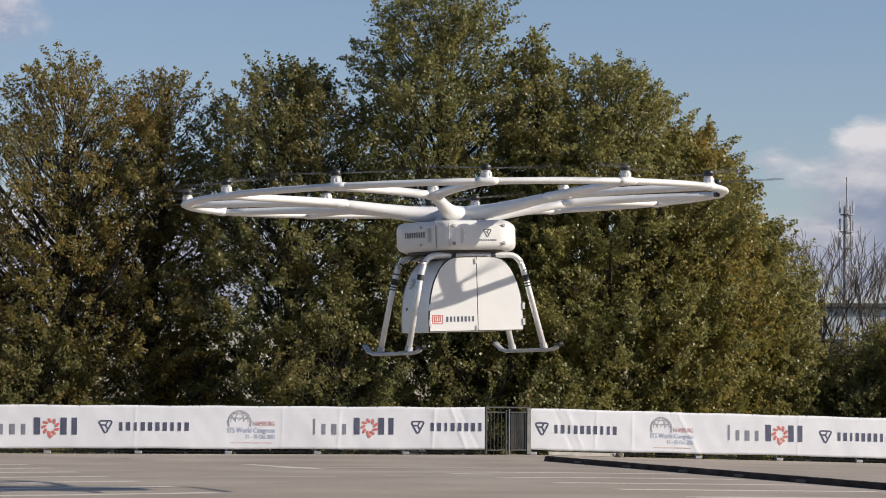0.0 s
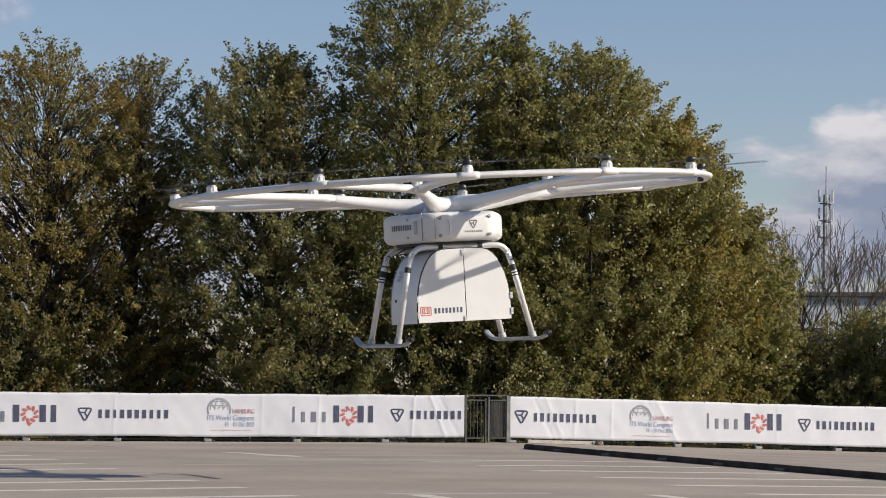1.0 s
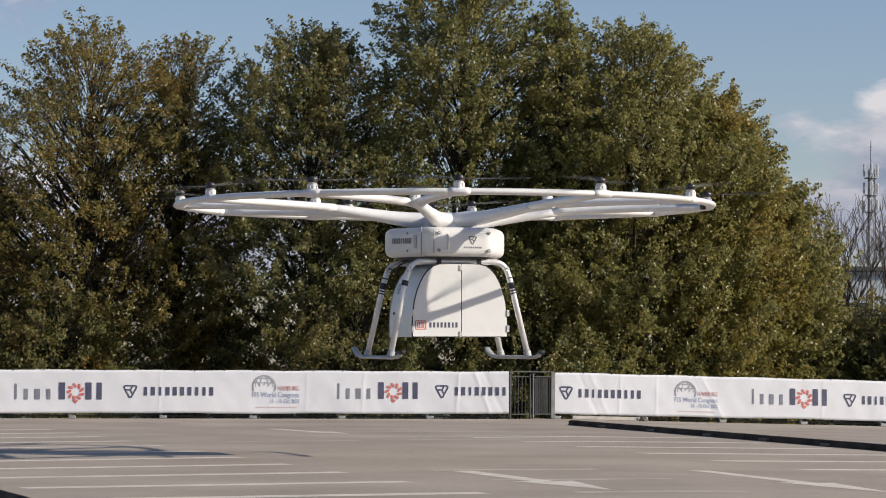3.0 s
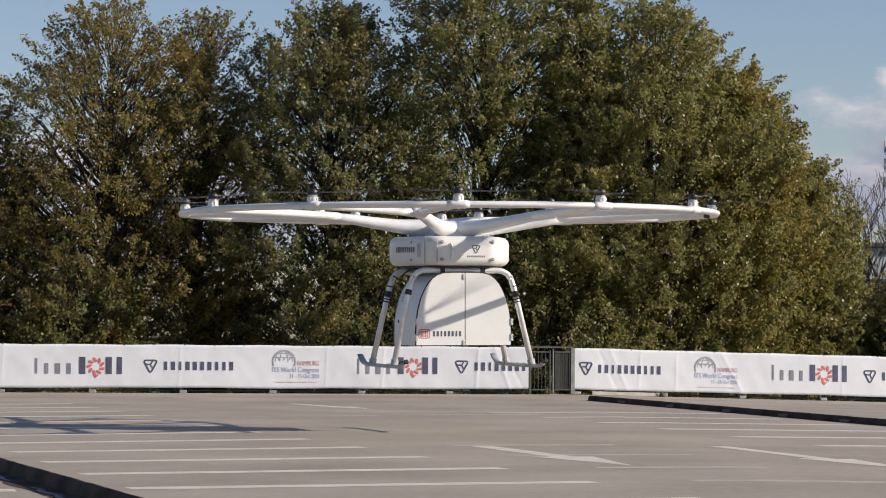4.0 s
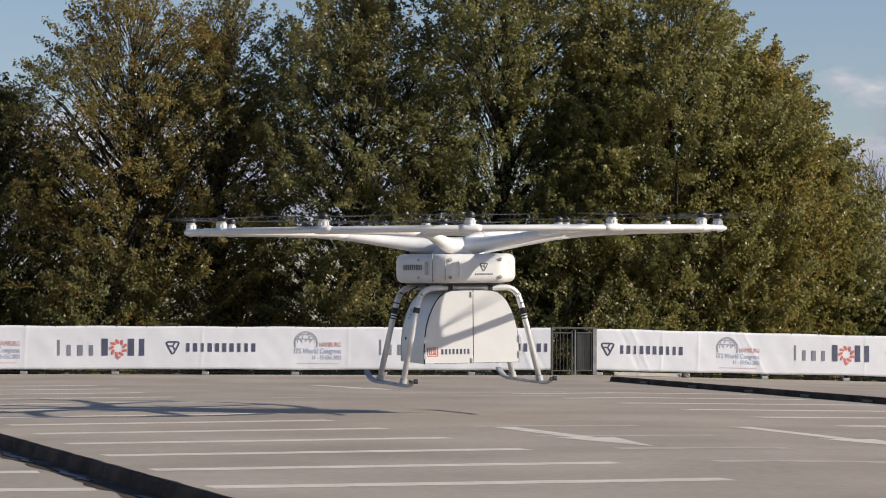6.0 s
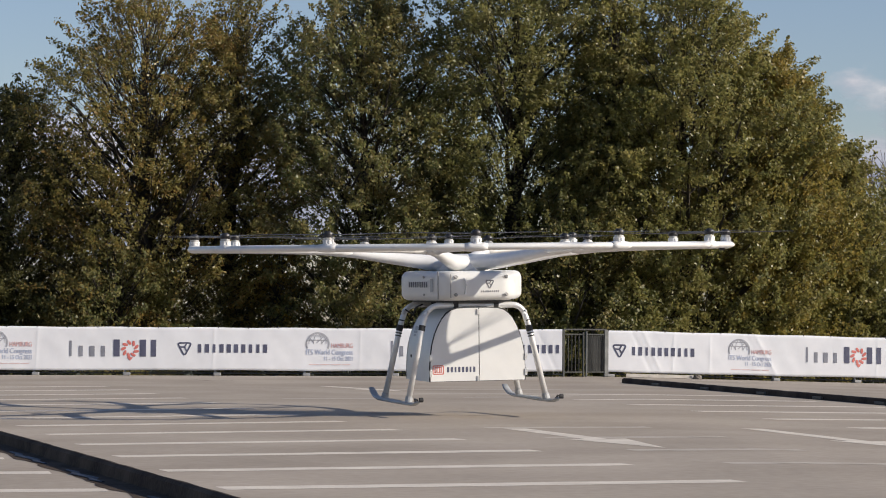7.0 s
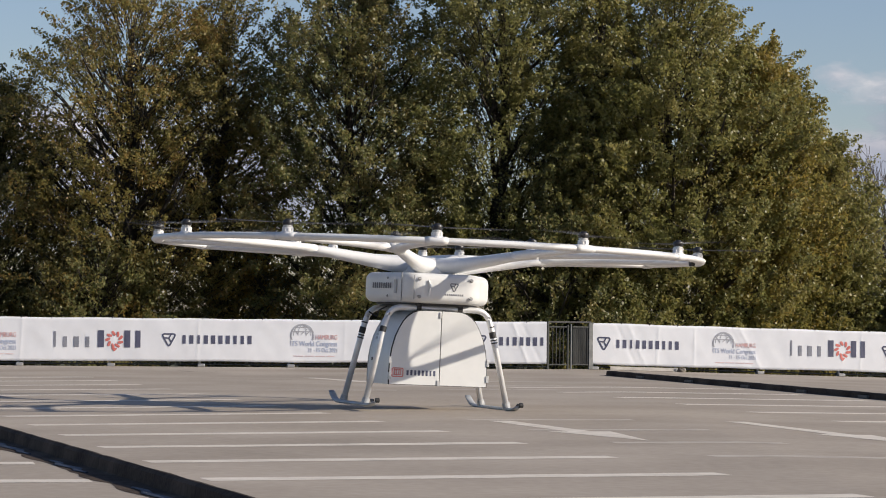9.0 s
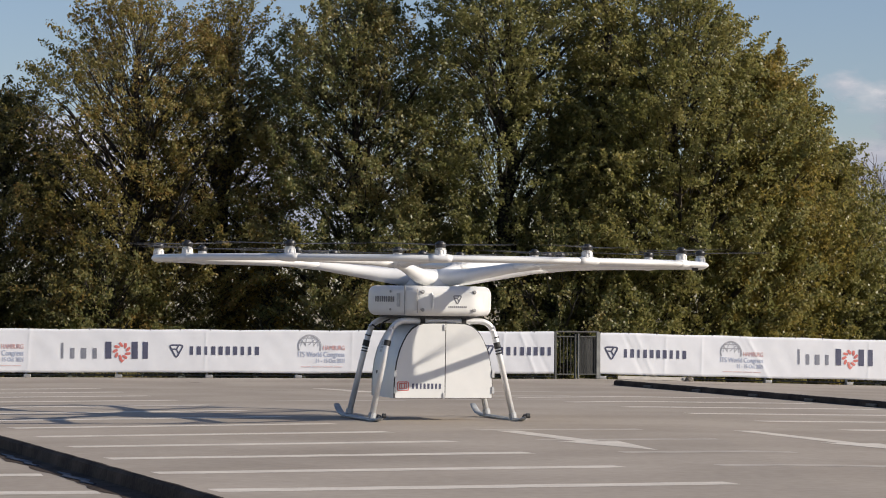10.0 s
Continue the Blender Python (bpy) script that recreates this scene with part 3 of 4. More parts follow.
def railing():
    bar = cyl(0.009, 0.009, 0.06, 1.02, n=6)
    bar = mesh_of(bar)
    bar.materials.append(RAILING)
    gate_bar = mesh_of(cyl(0.011, 0.011, 0.10, 0.95, n=6))
    gate_bar.materials.append(GATE_STEEL)
    post = mesh_of(box((0.05, 0.05, 1.06), (0, 0, 0.53), 0.006))
    post.materials.append(GALVANISED)
    foot = mesh_of(box((0.16, 0.22, 0.07), (0, 0, 0.035), 0.012))
    foot.materials.append(GALVANISED)
    spans = [(-14.94 + 1.95 * k, -14.94 + 1.95 * (k + 1)) for k in range(8)] + [(0.66, 2.52)]
    spans += [(3.57 + 1.93 * k, 3.57 + 1.93 * (k + 1)) for k in range(6)]
    for i, (a, b) in enumerate(spans):
        ya, yb = fence_y(a + 0.001), fence_y(b - 0.001)
        t = thing("railing", "dark steel railing panel with thin upright bars", "railing", "railing round the deck",
                  m=Matrix.Translation((a, ya + 0.05, ground_z(a))) @ pose(0, 0, 0, 0, -math.degrees(math.atan2(ground_z(b) - ground_z(a), b - a)), math.degrees(math.atan2(yb - ya, b - a))))
        w = math.hypot(b - a, yb - ya)
        for z in (0.055, 1.03):
            part("rail", box((w - 0.05, 0.035, 0.03), (w / 2, 0, z), 0.004), RAILING, t)
        for k in range(1, 17):
            o = part("bar", bar, RAILING, t)
            o.location = (w * k / 17, 0, 0)
        o = part("post", post, GALVANISED, t, "pale galvanised post")
        o.location = (0.02, 0, 0)
        o = part("foot", foot, GALVANISED, t, "pale metal foot")
        o.location = (0.05, -0.06, 0)
    # the gate between the banners
    g = thing("gate", "narrow dark steel gate with upright bars", "gate", m=Matrix.Translation((2.52, 59.55, 0)) @ pose(0, 0, 0, 0, 0, 24))
    for x, w, z in ((0.02, 0.05, 1.05), (0.52, 0.035, 1.0), (0.60, 0.03, 1.02), (1.10, 0.10, 1.05)):
        part("post", box((w, 0.05, z), (x, 0, z / 2), 0.006), POST_GREY if x > 0.55 else RAILING, g)
    part("top_rail", box((1.1, 0.045, 0.035), (0.56, 0, 1.06), 0.005), GATE_STEEL, g)
    for x0, x1 in ((0.05, 0.50), (0.63, 1.07)):
        for z in (0.10, 0.95):
            part("rail", box((x1 - x0, 0.03, 0.03), ((x0 + x1) / 2, 0, z), 0.004), RAILING, g)
        for k in range(1, 5 if x0 < 0.3 else 8):
            o = part("bar", gate_bar, GATE_STEEL, g)
            o.location = (x0 + (x1 - x0) * k / (5 if x0 < 0.3 else 8), 0, 0)
    part("infill_sheet", box((0.43, 0.008, 0.82), (0.85, 0.03, 0.52)), RAILING, g, "dark sheet behind the bars")


railing()

TOP, LOW = 1.06, 0.115


def wave(x, z, seed):
    """The cloth's folds, towards and away from the camera."""
    n = noise.noise(Vector((x * 0.9, z * 0.8, seed))) * 0.012 + noise.noise(Vector((x * 3.1 + z * 1.5, z * 1.7, seed + 9))) * 0.006
    for cx, lean, deep in FOLDS:
        u = (x - cx) - (z - 0.6) * lean
        n += deep * 0.42 * math.exp(-abs(u) / 0.03)
    return n


FOLDS = [(1.9, -0.38, -0.03), (2.15, -0.5, 0.02), (-0.75, 0.05, -0.015), (1.35, 0.06, -0.02), (-5.2, 0.03, -0.012), (4.35, -0.5, 0.022), (4.6, -0.45, -0.02),
         (5.1, 0.05, -0.015), (7.25, -0.55, -0.03), (7.05, -0.6, 0.015), (5.95, 0.02, -0.015), (-9.0, 0.05, -0.012), (9.9, 0.04, -0.012), (-2.0, 0.02, -0.01)]


def cloth_point(x, z, seed, lift=0.0):
    sag = 0.006 * math.sin(x * 3.2) * (z - LOW) / (TOP - LOW)
    return Vector((x, fence_y(x) - 0.05 - lift + wave(x, z, seed), ground_z(x) + z + (sag if z > 0.9 else 0)))


def banner(x0, x1, seed, label):
    bm, nx, nz = bmesh.new(), int((x1 - x0) * 45), 16
    def zz(x, k):
        lowest = LOW + 0.02 * noise.noise(Vector((x * 0.8, 3.3, seed)))
        return lowest + (TOP - lowest) * k / nz
    sheet = [[[bm.verts.new(cloth_point(x, zz(x, k), seed, -th)) for k in range(nz + 1)] for x in (x0 + (x1 - x0) * i / nx for i in range(nx + 1))] for th in (0.0, 0.004)]
    for i in range(nx):
        for k in range(nz):
            a, b = sheet
            bm.faces.new((a[i][k], a[i + 1][k], a[i + 1][k + 1], a[i][k + 1]))
            bm.faces.new((b[i][k + 1], b[i + 1][k + 1], b[i + 1][k], b[i][k]))
        for k in (0, nz):
            bm.faces.new((sheet[0][i][k], sheet[1][i][k], sheet[1][i + 1][k], sheet[0][i + 1][k]))
    b = tagged(part("banner", bm, CLOTH, smooth=True), label, "banner", "banners on the railing")
    for i in range(int((x1 - x0) / 0.65) + 1):
        x = x0 + 0.05 + i * 0.65
        if x < x1 - 0.02:
            p = cloth_point(x, TOP - 0.01, seed)
            part("cable_tie", box((0.014, 0.07, 0.05), (p.x, p.y + 0.03, p.z + 0.015), 0.003), SEAL, b)
    return b


def lay(bm, x, z, seed, lift=0.006):
    """Lays a flat print, drawn in x and z, on the cloth."""
    for v in bm.verts:
        out = v.co.y
        p = cloth_point(x + v.co.x, z + v.co.z, seed, lift)
        v.co = p + Vector((0, out, 0))
    return bm


def word_print(parent, x0, x1, z, h, seed, count, mat):
    for bm in letter_marks(count, x1 - x0, h):
        part("printed_mark", lay(bm, (x0 + x1) / 2, z, seed), mat, parent)


def triangle_print(parent, x, z, size, seed):
    for bm in badge(size, 0.0, 0.0, 0.0):
        part("badge_stroke", lay(bm, x, z, seed), NAVY, parent, "navy triangle mark")


def flower_print(parent, x, z, r, seed):
    for k in range(9):
        a = 2 * math.pi * k / 9
        p, q = Vector((math.cos(a) * r * 0.5, 0, math.sin(a) * r * 0.5)), Vector((math.cos(a + 0.45) * r, 0, math.sin(a + 0.45) * r))
        part("printed_petal", lay(tube([p, p.lerp(q, 0.5), q], [(r * 0.10, 0.002), (r * 0.17, 0.002), (r * 0.12, 0.002)], 6, up=(0, 1, 0)), x, z, seed), RED, parent, "red petal mark")
    part("printed_petal", lay(tube([(0, 0, -r * 0.95), (0, 0, -r * 1.3)], [(r * 0.35, 0.002), (r * 0.05, 0.002)], 6, up=(0, 1, 0)), x, z, seed), RED, parent, "red petal mark")


def port_print(parent, x0, x1, z, h, seed):
    """Four thin grey marks, then heavy dark ones round a red ring; no letters."""
    w = x1 - x0
    for u, wide, top in ((0.04, 0.022, 0.42), (0.15, 0.040, 0.12), (0.27, 0.055, 0.12), (0.39, 0.040, 0.12)):
        part("printed_mark", lay(box((wide * w, 0.004, (top + 0.5) * h), (u * w, 0, (top - 0.5) / 2 * h)), x0, z, seed), SLATE, parent, "thin grey unlettered bar")
    for u, wide in ((0.535, 0.065), (0.82, 0.065), (0.935, 0.055)):
        part("printed_mark", lay(box((wide * w, 0.004, h), (u * w, 0, 0)), x0, z, seed), NAVY, parent, "heavy navy unlettered bar")
    flower_print(parent, x0 + 0.68 * w, z - 0.02, h * 0.52, seed)


def letters(text, size, squeeze=1.0):
    cu = bpy.data.curves.new("letters", "FONT")
    cu.body, cu.size, cu.extrude = text, size, 0.0015
    ob = bpy.data.objects.new("letters", cu)
    me = bpy.data.meshes.new_from_object(ob)
    bm = bmesh.new()
    bm.from_mesh(me)
    bpy.data.objects.remove(ob)
    bpy.data.curves.remove(cu)
    bpy.data.meshes.remove(me)
    right = max(v.co.x for v in bm.verts)
    for v in bm.verts:
        v.co = Vector((v.co.x - right, v.co.z, v.co.y))
    return bm, right


def fitted(text, width, size):
    bm, w = letters(text, size)
    for v in bm.verts:
        v.co.x *= width / w
    return bm


def islands(bm):
    """The letters of a word, each as a mesh of its own."""
    bmesh.ops.remove_doubles(bm, verts=bm.verts, dist=1e-5)
    left = set(bm.verts)
    while left:
        group, todo = set(), [left.pop()]
        while todo:
            v = todo.pop()
            group.add(v)
            for e in v.link_edges:
                o = e.other_vert(v)
                if o in left:
                    left.discard(o)
                    todo.append(o)
        one, made = bmesh.new(), {}
        for v in group:
            made[v] = one.verts.new(v.co)
        for f in {f for v in group for f in v.link_faces}:
            one.faces.new([made[v] for v in f.verts])
        yield one
    bm.free()


def word(text, width, size, x, z, seed, mat, parent):
    for one in islands(lay(fitted(text, width, size), x, z, seed)):
        part("printed_letter", one, mat, parent)


def congress_print(parent, x0, x1, z, seed):
    w = x1 - x0
    k = w / 1.04
    bm = bmesh.new()
    r, cx, cz = 0.255 * k, x0 + 0.27 * k, z + 0.065
    for rr in (r, r * 0.93):
        arc = [(-rr * math.cos(-0.4 + (math.pi + 0.8) * i / 20), 0, rr * math.sin(-0.4 + (math.pi + 0.8) * i / 20)) for i in range(21)]
        tube(arc, [(0.008, 0.002)] * 21, 5, bm, up=(0, 1, 0))
    for f in (0.35, 0.75):
        arc = [(-r * f * math.cos(math.pi * i / 14), 0, r * 0.93 * math.sin(math.pi * i / 14)) for i in range(15)]
        tube(arc, [(0.006, 0.002)] * 15, 5, bm, up=(0, 1, 0))
    for a, b in (((-0.9, 0.35), (0.9, 0.35)), ((-0.6, 0.72), (0.62, 0.72)), ((-0.35, 0.1), (-0.75, 0.62)), ((-0.1, 0.1), (0.45, 0.6)), ((0.35, 0.08), (0.8, 0.55))):
        tube([(a[0] * r, 0, a[1] * r), (b[0] * r, 0, b[1] * r)], [(0.009, 0.002)] * 2, 5, bm, up=(0, 1, 0))
    part("printed_globe", lay(bm, cx, cz, seed), GLOBE, parent, "thin grey half-globe line drawing")
    word("HAMBURG", 0.48 * k, 0.145 * k, x1, z - 0.015, seed, PINK, parent)
    word("ITS World Congress", 1.03 * k, 0.165 * k, x1, z - 0.165 * k, seed, BLUE, parent)
    word("11 - 15 Oct 2021", 0.64 * k, 0.135 * k, x1, z - 0.295 * k, seed, BLUE, parent)
    for i, (u0, u1) in enumerate(((0.02, 0.25), (0.28, 0.50), (0.53, 0.76), (0.79, 0.97))):
        part("printed_mark", lay(box(((u1 - u0) * 0.95 * k, 0.003, 0.018)), x0 + (0.06 + (u0 + u1) / 2 * 0.95) * k, z - 0.385 * k, seed), PALE_RED, parent, "line of tiny red print")


LEFT_BANNER = banner(-14.9, 2.50, 1.0, "long white printed cloth banner tied to the railing, slightly creased")
RIGHT_BANNER = banner(3.55, 15.2, 5.0, "white printed cloth banner with diagonal creases, tied to the railing")
for shift in (-6.95, 0.0, 6.95):
    if shift < 3:
        port_print(LEFT_BANNER, -8.36 + shift if shift > -1 else -14.88, -6.37 + shift if shift > -1 else -13.3, 0.60, 0.37, 1.0) if shift == 0 else None
        triangle_print(LEFT_BANNER, -5.83 + shift, 0.60, 0.31, 1.0)
        word_print(LEFT_BANNER, -5.58 + shift, -4.0 + shift, 0.60, 0.185, 1.0, "2313333223", NAVY)
        congress_print(LEFT_BANNER, -3.2 + shift, -2.16 + shift, 0.64, 1.0)
port_print(LEFT_BANNER, -1.37, 0.53, 0.63, 0.37, 1.0)
triangle_print(LEFT_BANNER, 1.0, 0.62, 0.31, 1.0)
word_print(LEFT_BANNER, 1.25, 2.47, 0.62, 0.185, 1.0, "23133332", NAVY)
triangle_print(RIGHT_BANNER, 3.85, 0.61, 0.32, 5.0)
word_print(RIGHT_BANNER, 4.10, 5.62, 0.60, 0.19, 5.0, "2313333223", NAVY)
congress_print(RIGHT_BANNER, 6.37, 7.39, 0.62, 5.0)
port_print(RIGHT_BANNER, 8.16, 10.07, 0.64, 0.38, 5.0)
triangle_print(RIGHT_BANNER, 10.56, 0.60, 0.32, 5.0)
word_print(RIGHT_BANNER, 10.82, 12.3, 0.60, 0.19, 5.0, "2313333223", NAVY)
congress_print(RIGHT_BANNER, 13.4, 14.5, 0.62, 5.0)


# ---- loose things at the banner's foot ----
def hem():
    bm, rows = bmesh.new(), []
    for i in range(25):
        x = 4.0 + 1.75 * i / 24
        y, g = fence_y(x) - 0.06, ground_z(x)
        far = 0.06 + 0.07 * math.sin(math.pi * min(1.0, (i + 1) / 20)) * (0.8 + 0.2 * math.sin(i * 1.7))
        rows.append([bm.verts.new((x, y, g + 0.085)), bm.verts.new((x, y - far * 0.4, g + 0.045 + 0.006 * math.sin(i))), bm.verts.new((x, y - far, g + 0.008)), bm.verts.new((x, y - far * 0.4, g + 0.037 + 0.006 * math.sin(i)))])
    for r, q in zip(rows, rows[1:]):
        for k in range(4):
            bm.faces.new((r[k], r[(k + 1) % 4], q[(k + 1) % 4], q[k]))
    part("loose_hem", bm, HEM, RIGHT_BANNER, "dusty loose lower hem lying on the deck")


def coil():
    x, y = 5.62, fence_y(5.62) - 0.35
    t = thing("cable_coil", "small brown coil of cable on the deck", "cable", m=Matrix.Translation((x, y, ground_z(x))))
    for k in range(4):
        r, z = 0.095 - 0.01 * k, 0.014 + 0.022 * k
        ring = [(r * math.cos(a), r * math.sin(a), z + 0.012 * math.sin(3 * a + k)) for a in (2 * math.pi * i / 20 for i in range(20))]
        part("winding", tube(ring, [(0.013, 0.013)] * 20, 6, closed=True), TAR, t)


hem()
coil()


# ---- trees ----
def leaf_mesh(centres, size, rng, mat):
    """Leaves that turn their faces outwards and up, each in its own way."""
    n = len(centres)
    out = centres * np.array([1, 1, 0]) / (np.linalg.norm(centres[:, :2], axis=1)[:, None] + 0.3)
    face = out * 0.5 + np.array([0, 0, 0.4]) + rng.normal(size=(n, 3)) * 0.7
    a = np.cross(face, rng.normal(size=(n, 3)))
    a /= np.linalg.norm(a, axis=1)[:, None]
    b = np.cross(face, a)
    b /= np.linalg.norm(b, axis=1)[:, None]
    s = (size * rng.uniform(0.6, 1.35, n))[:, None]
    a, b = a * s * 0.62, b * s * 0.42
    v = np.stack([centres - a, centres + b - a * 0.1, centres + a, centres - b - a * 0.1], 1).reshape(-1, 3)
    me = bpy.data.meshes.new("leaves")
    me.vertices.add(4 * n)
    me.vertices.foreach_set("co", v.astype(np.float32).ravel())
    me.loops.add(4 * n)
    me.loops.foreach_set("vertex_index", np.arange(4 * n, dtype=np.int32))
    me.polygons.add(n)
    me.polygons.foreach_set("loop_start", np.arange(0, 4 * n, 4, dtype=np.int32))
    me.update(calc_edges=True)
    me.materials.append(mat)
    return me


def tree(x, y, high, wide, outline, mat, seed, label, leaves=30000, clumps=420, size=0.071, base=-1.2, loose=0.30, name="tree", limbs=26, lean=0.0, group="trees behind the railing"):
    """outline: (share of the height, share of the half width) from the lowest leaves to the tip."""
    rng, rnd = np.random.default_rng(seed), random.Random(seed)
    leaves = int(leaves * 2.7)
    t = thing(name, label, "tree", group, m=Matrix.Translation((x, y, base)))
    high -= base
    hs, ws = [p[0] for p in outline], [p[1] for p in outline]
    # trunk and limbs
    trunk = [(lean * high * k / 7 + rnd.uniform(-0.12, 0.12) * (k > 0), rnd.uniform(-0.12, 0.12) * (k > 0), high * 0.88 * k / 7) for k in range(8)]
    r0 = 0.022 * high
    part("trunk", tube(trunk, [(r0 * (1 - 0.12 * k), r0 * (1 - 0.12 * k)) for k in range(8)], 8, up=(0, 1, 0)), BARK, t, smooth=True)
    for i in range(limbs):
        bm = bmesh.new()
        f = 0.18 + 0.72 * (i + rnd.random()) / limbs
        p = Vector(trunk[min(7, int(f * 7.5))])
        p.z = f * high * 0.88
        a = rnd.uniform(0, 2 * math.pi)
        reach = wide * float(np.interp(min(1.0, f + 0.12), hs, ws)) * rnd.uniform(0.55, 0.85)
        rise = reach * rnd.uniform(0.7, 1.3)
        q = p + Vector((math.cos(a) * reach, math.sin(a) * reach, min(rise, (high * 0.9 - p.z) * 0.8)))
        c = p.lerp(q, 0.5) + Vector((rnd.uniform(-0.2, 0.2), rnd.uniform(-0.2, 0.2), -0.1 * reach))
        pts = [p.lerp(c, u).lerp(c.lerp(q, u), u) for u in (0, 0.25, 0.5, 0.75, 1)]
        r = r0 * (1 - f) * 0.55 + 0.02
        tube(pts, [(r * (1 - 0.2 * k), r * (1 - 0.2 * k)) for k in range(5)], 5, bm, up=(0.3, 0.2, 1))
        for k in range(4 if leaves > 3000 else 11):
            s = pts[rnd.choice((1, 2, 3, 3))]
            e = s + Vector((rnd.uniform(-1, 1), rnd.uniform(-1, 1), rnd.uniform(0.2, 1.0))) * reach * 0.3
            tube([s, s.lerp(e, 0.5) + Vector((0, 0, 0.06)), e], [(r * 0.4, r * 0.4), (r * 0.25, r * 0.25), (0.005, 0.005)], 4, bm, up=(0.3, 0.2, 1))
        part("limb", bm, BARK, t)
    # crown: sprays of leaves on twigs, dense towards the outside, with an uneven outline
    if leaves:
        cs, tries = [], 0
        clumps = int(clumps * 2.3)
        while len(cs) < clumps and tries < clumps * 30:
            tries += 1
            f = rng.uniform(hs[0], 1.0)
            w = float(np.interp(f, hs, ws))
            if rng.random() > w * 1.05 + 0.06:
                continue
            a, r = rng.uniform(0, 2 * math.pi), rng.random() ** 0.42
            lump = 1 + 0.42 * noise.noise(Vector((math.cos(a) * 1.6, math.sin(a) * 1.6, f * 7 + seed))) + 0.10 * rng.normal()
            r *= wide * w * min(max(lump, 0.6), 1.15)
            cs.append((lean * high * f + r * math.cos(a), r * math.sin(a), f * high + 0.15 * rng.normal()))
        cs = np.array(cs)
        cs[:, 2] = np.minimum(cs[:, 2], high - 0.25)
        n = len(cs)
        way = cs * np.array([1, 1, 0]) / (wide * 0.8) + np.array([0, 0, 0.62]) + rng.normal(size=(n, 3)) * 0.45
        way /= np.linalg.norm(way, axis=1)[:, None]
        far = rng.uniform(1.6, 4.4, n) * loose
        thick = rng.uniform(0.45, 1.1, n) * loose
        per = rng.choice(n, leaves, p=far * thick / (far * thick).sum())
        u = rng.random(leaves) ** 0.85 - 0.5
        ball = rng.normal(size=(leaves, 3))
        ball *= (rng.random(leaves) ** 0.5 / np.linalg.norm(ball, axis=1))[:, None]
        taper = thick[per] * (1.15 - 0.75 * (u + 0.5))
        pts = cs[per] + way[per] * (u * far[per])[:, None] + ball * taper[:, None] * np.array([1.15, 1.15, 0.9])
        pts = pts[pts[:, 2] < high + 0.5]
        part("crown", leaf_mesh(pts, size, rng, mat), mat, t)
        # the twigs that carry the sprays, three thin sides each
        inward = cs * np.array([-1, -1, 0]) / (wide * 0.8) - np.array([0, 0, 0.6])
        inward /= np.linalg.norm(inward, axis=1)[:, None]
        root, tip = cs + inward * (far * 1.2)[:, None] + rng.normal(size=(n, 3)) * 0.08, cs + way * (far * 0.45)[:, None]
        rings = []
        for end, r in ((root, 0.016), (cs, 0.009), (tip, 0.003)):
            for k in range(3):
                rings.append(end + np.array([math.cos(2.1 * k), math.sin(2.1 * k), 0]) * r)
        v = np.stack(rings, 1).reshape(-1, 3)
        quads = [(9 * i + a + k, 9 * i + a + (k + 1) % 3, 9 * i + a + 3 + (k + 1) % 3, 9 * i + a + 3 + k)
                 for i in range(n) for a in (0, 3) for k in range(3)]
        me = bpy.data.meshes.new("branchwork")
        me.from_pydata(v.tolist(), [], quads)
        tagged(part("branchwork", me, BARK, t), kind="stuff")
    return t


def bare_tree(x, y, high, seed, label):
    rnd = random.Random(seed)
    t = thing("tree", label, "tree", "trees behind the railing", m=Matrix.Translation((x, y, -1.2)))
    high += 1.2

    def grow(bm, p, d, long, r, deep):
        side = Vector((rnd.uniform(-1, 1), rnd.uniform(-1, 1), rnd.uniform(-0.2, 0.5))) * 0.12 * long
        q = p + d * long
        tube([p, p.lerp(q, 0.5) + side, q], [(r, r), (r * 0.85, r * 0.85), (r * 0.7, r * 0.7)], 5 if deep > 2 else 4, bm, up=(0.3, 0.9, 0.1))
        if deep:
            for k in range(3 if rnd.random() < 0.5 else 2):
                e = (d + Vector((rnd.uniform(-1, 1), rnd.uniform(-1, 1), rnd.uniform(-0.15, 0.5))) * 0.48).normalized()
                s = p.lerp(q, rnd.uniform(0.55, 1.0)) if k else q
                grow(bm, s, e, long * rnd.uniform(0.62, 0.85), max(r * 0.62, 0.0075), deep - 1)
    trunk = [(0, 0, 0), (0.08, 0, high * 0.15), (0.02, 0.05, high * 0.3)]
    part("trunk", tube(trunk, [(0.11, 0.11), (0.09, 0.09), (0.07, 0.07)], 8, up=(0, 1, 0)), BARK, t, smooth=True)
    for k in range(5):
        bm = bmesh.new()
        a, tilt = 2 * math.pi * (k + rnd.random()) / 5, rnd.uniform(0.15, 0.7)
        d = Vector((math.cos(a) * tilt, math.sin(a) * tilt, 1)).normalized()
        grow(bm, Vector((0.03, 0.02, high * rnd.uniform(0.08, 0.26))), d, high * rnd.uniform(0.23, 0.28), 0.046, 5)
        part("limb", bm, TWIG, t)


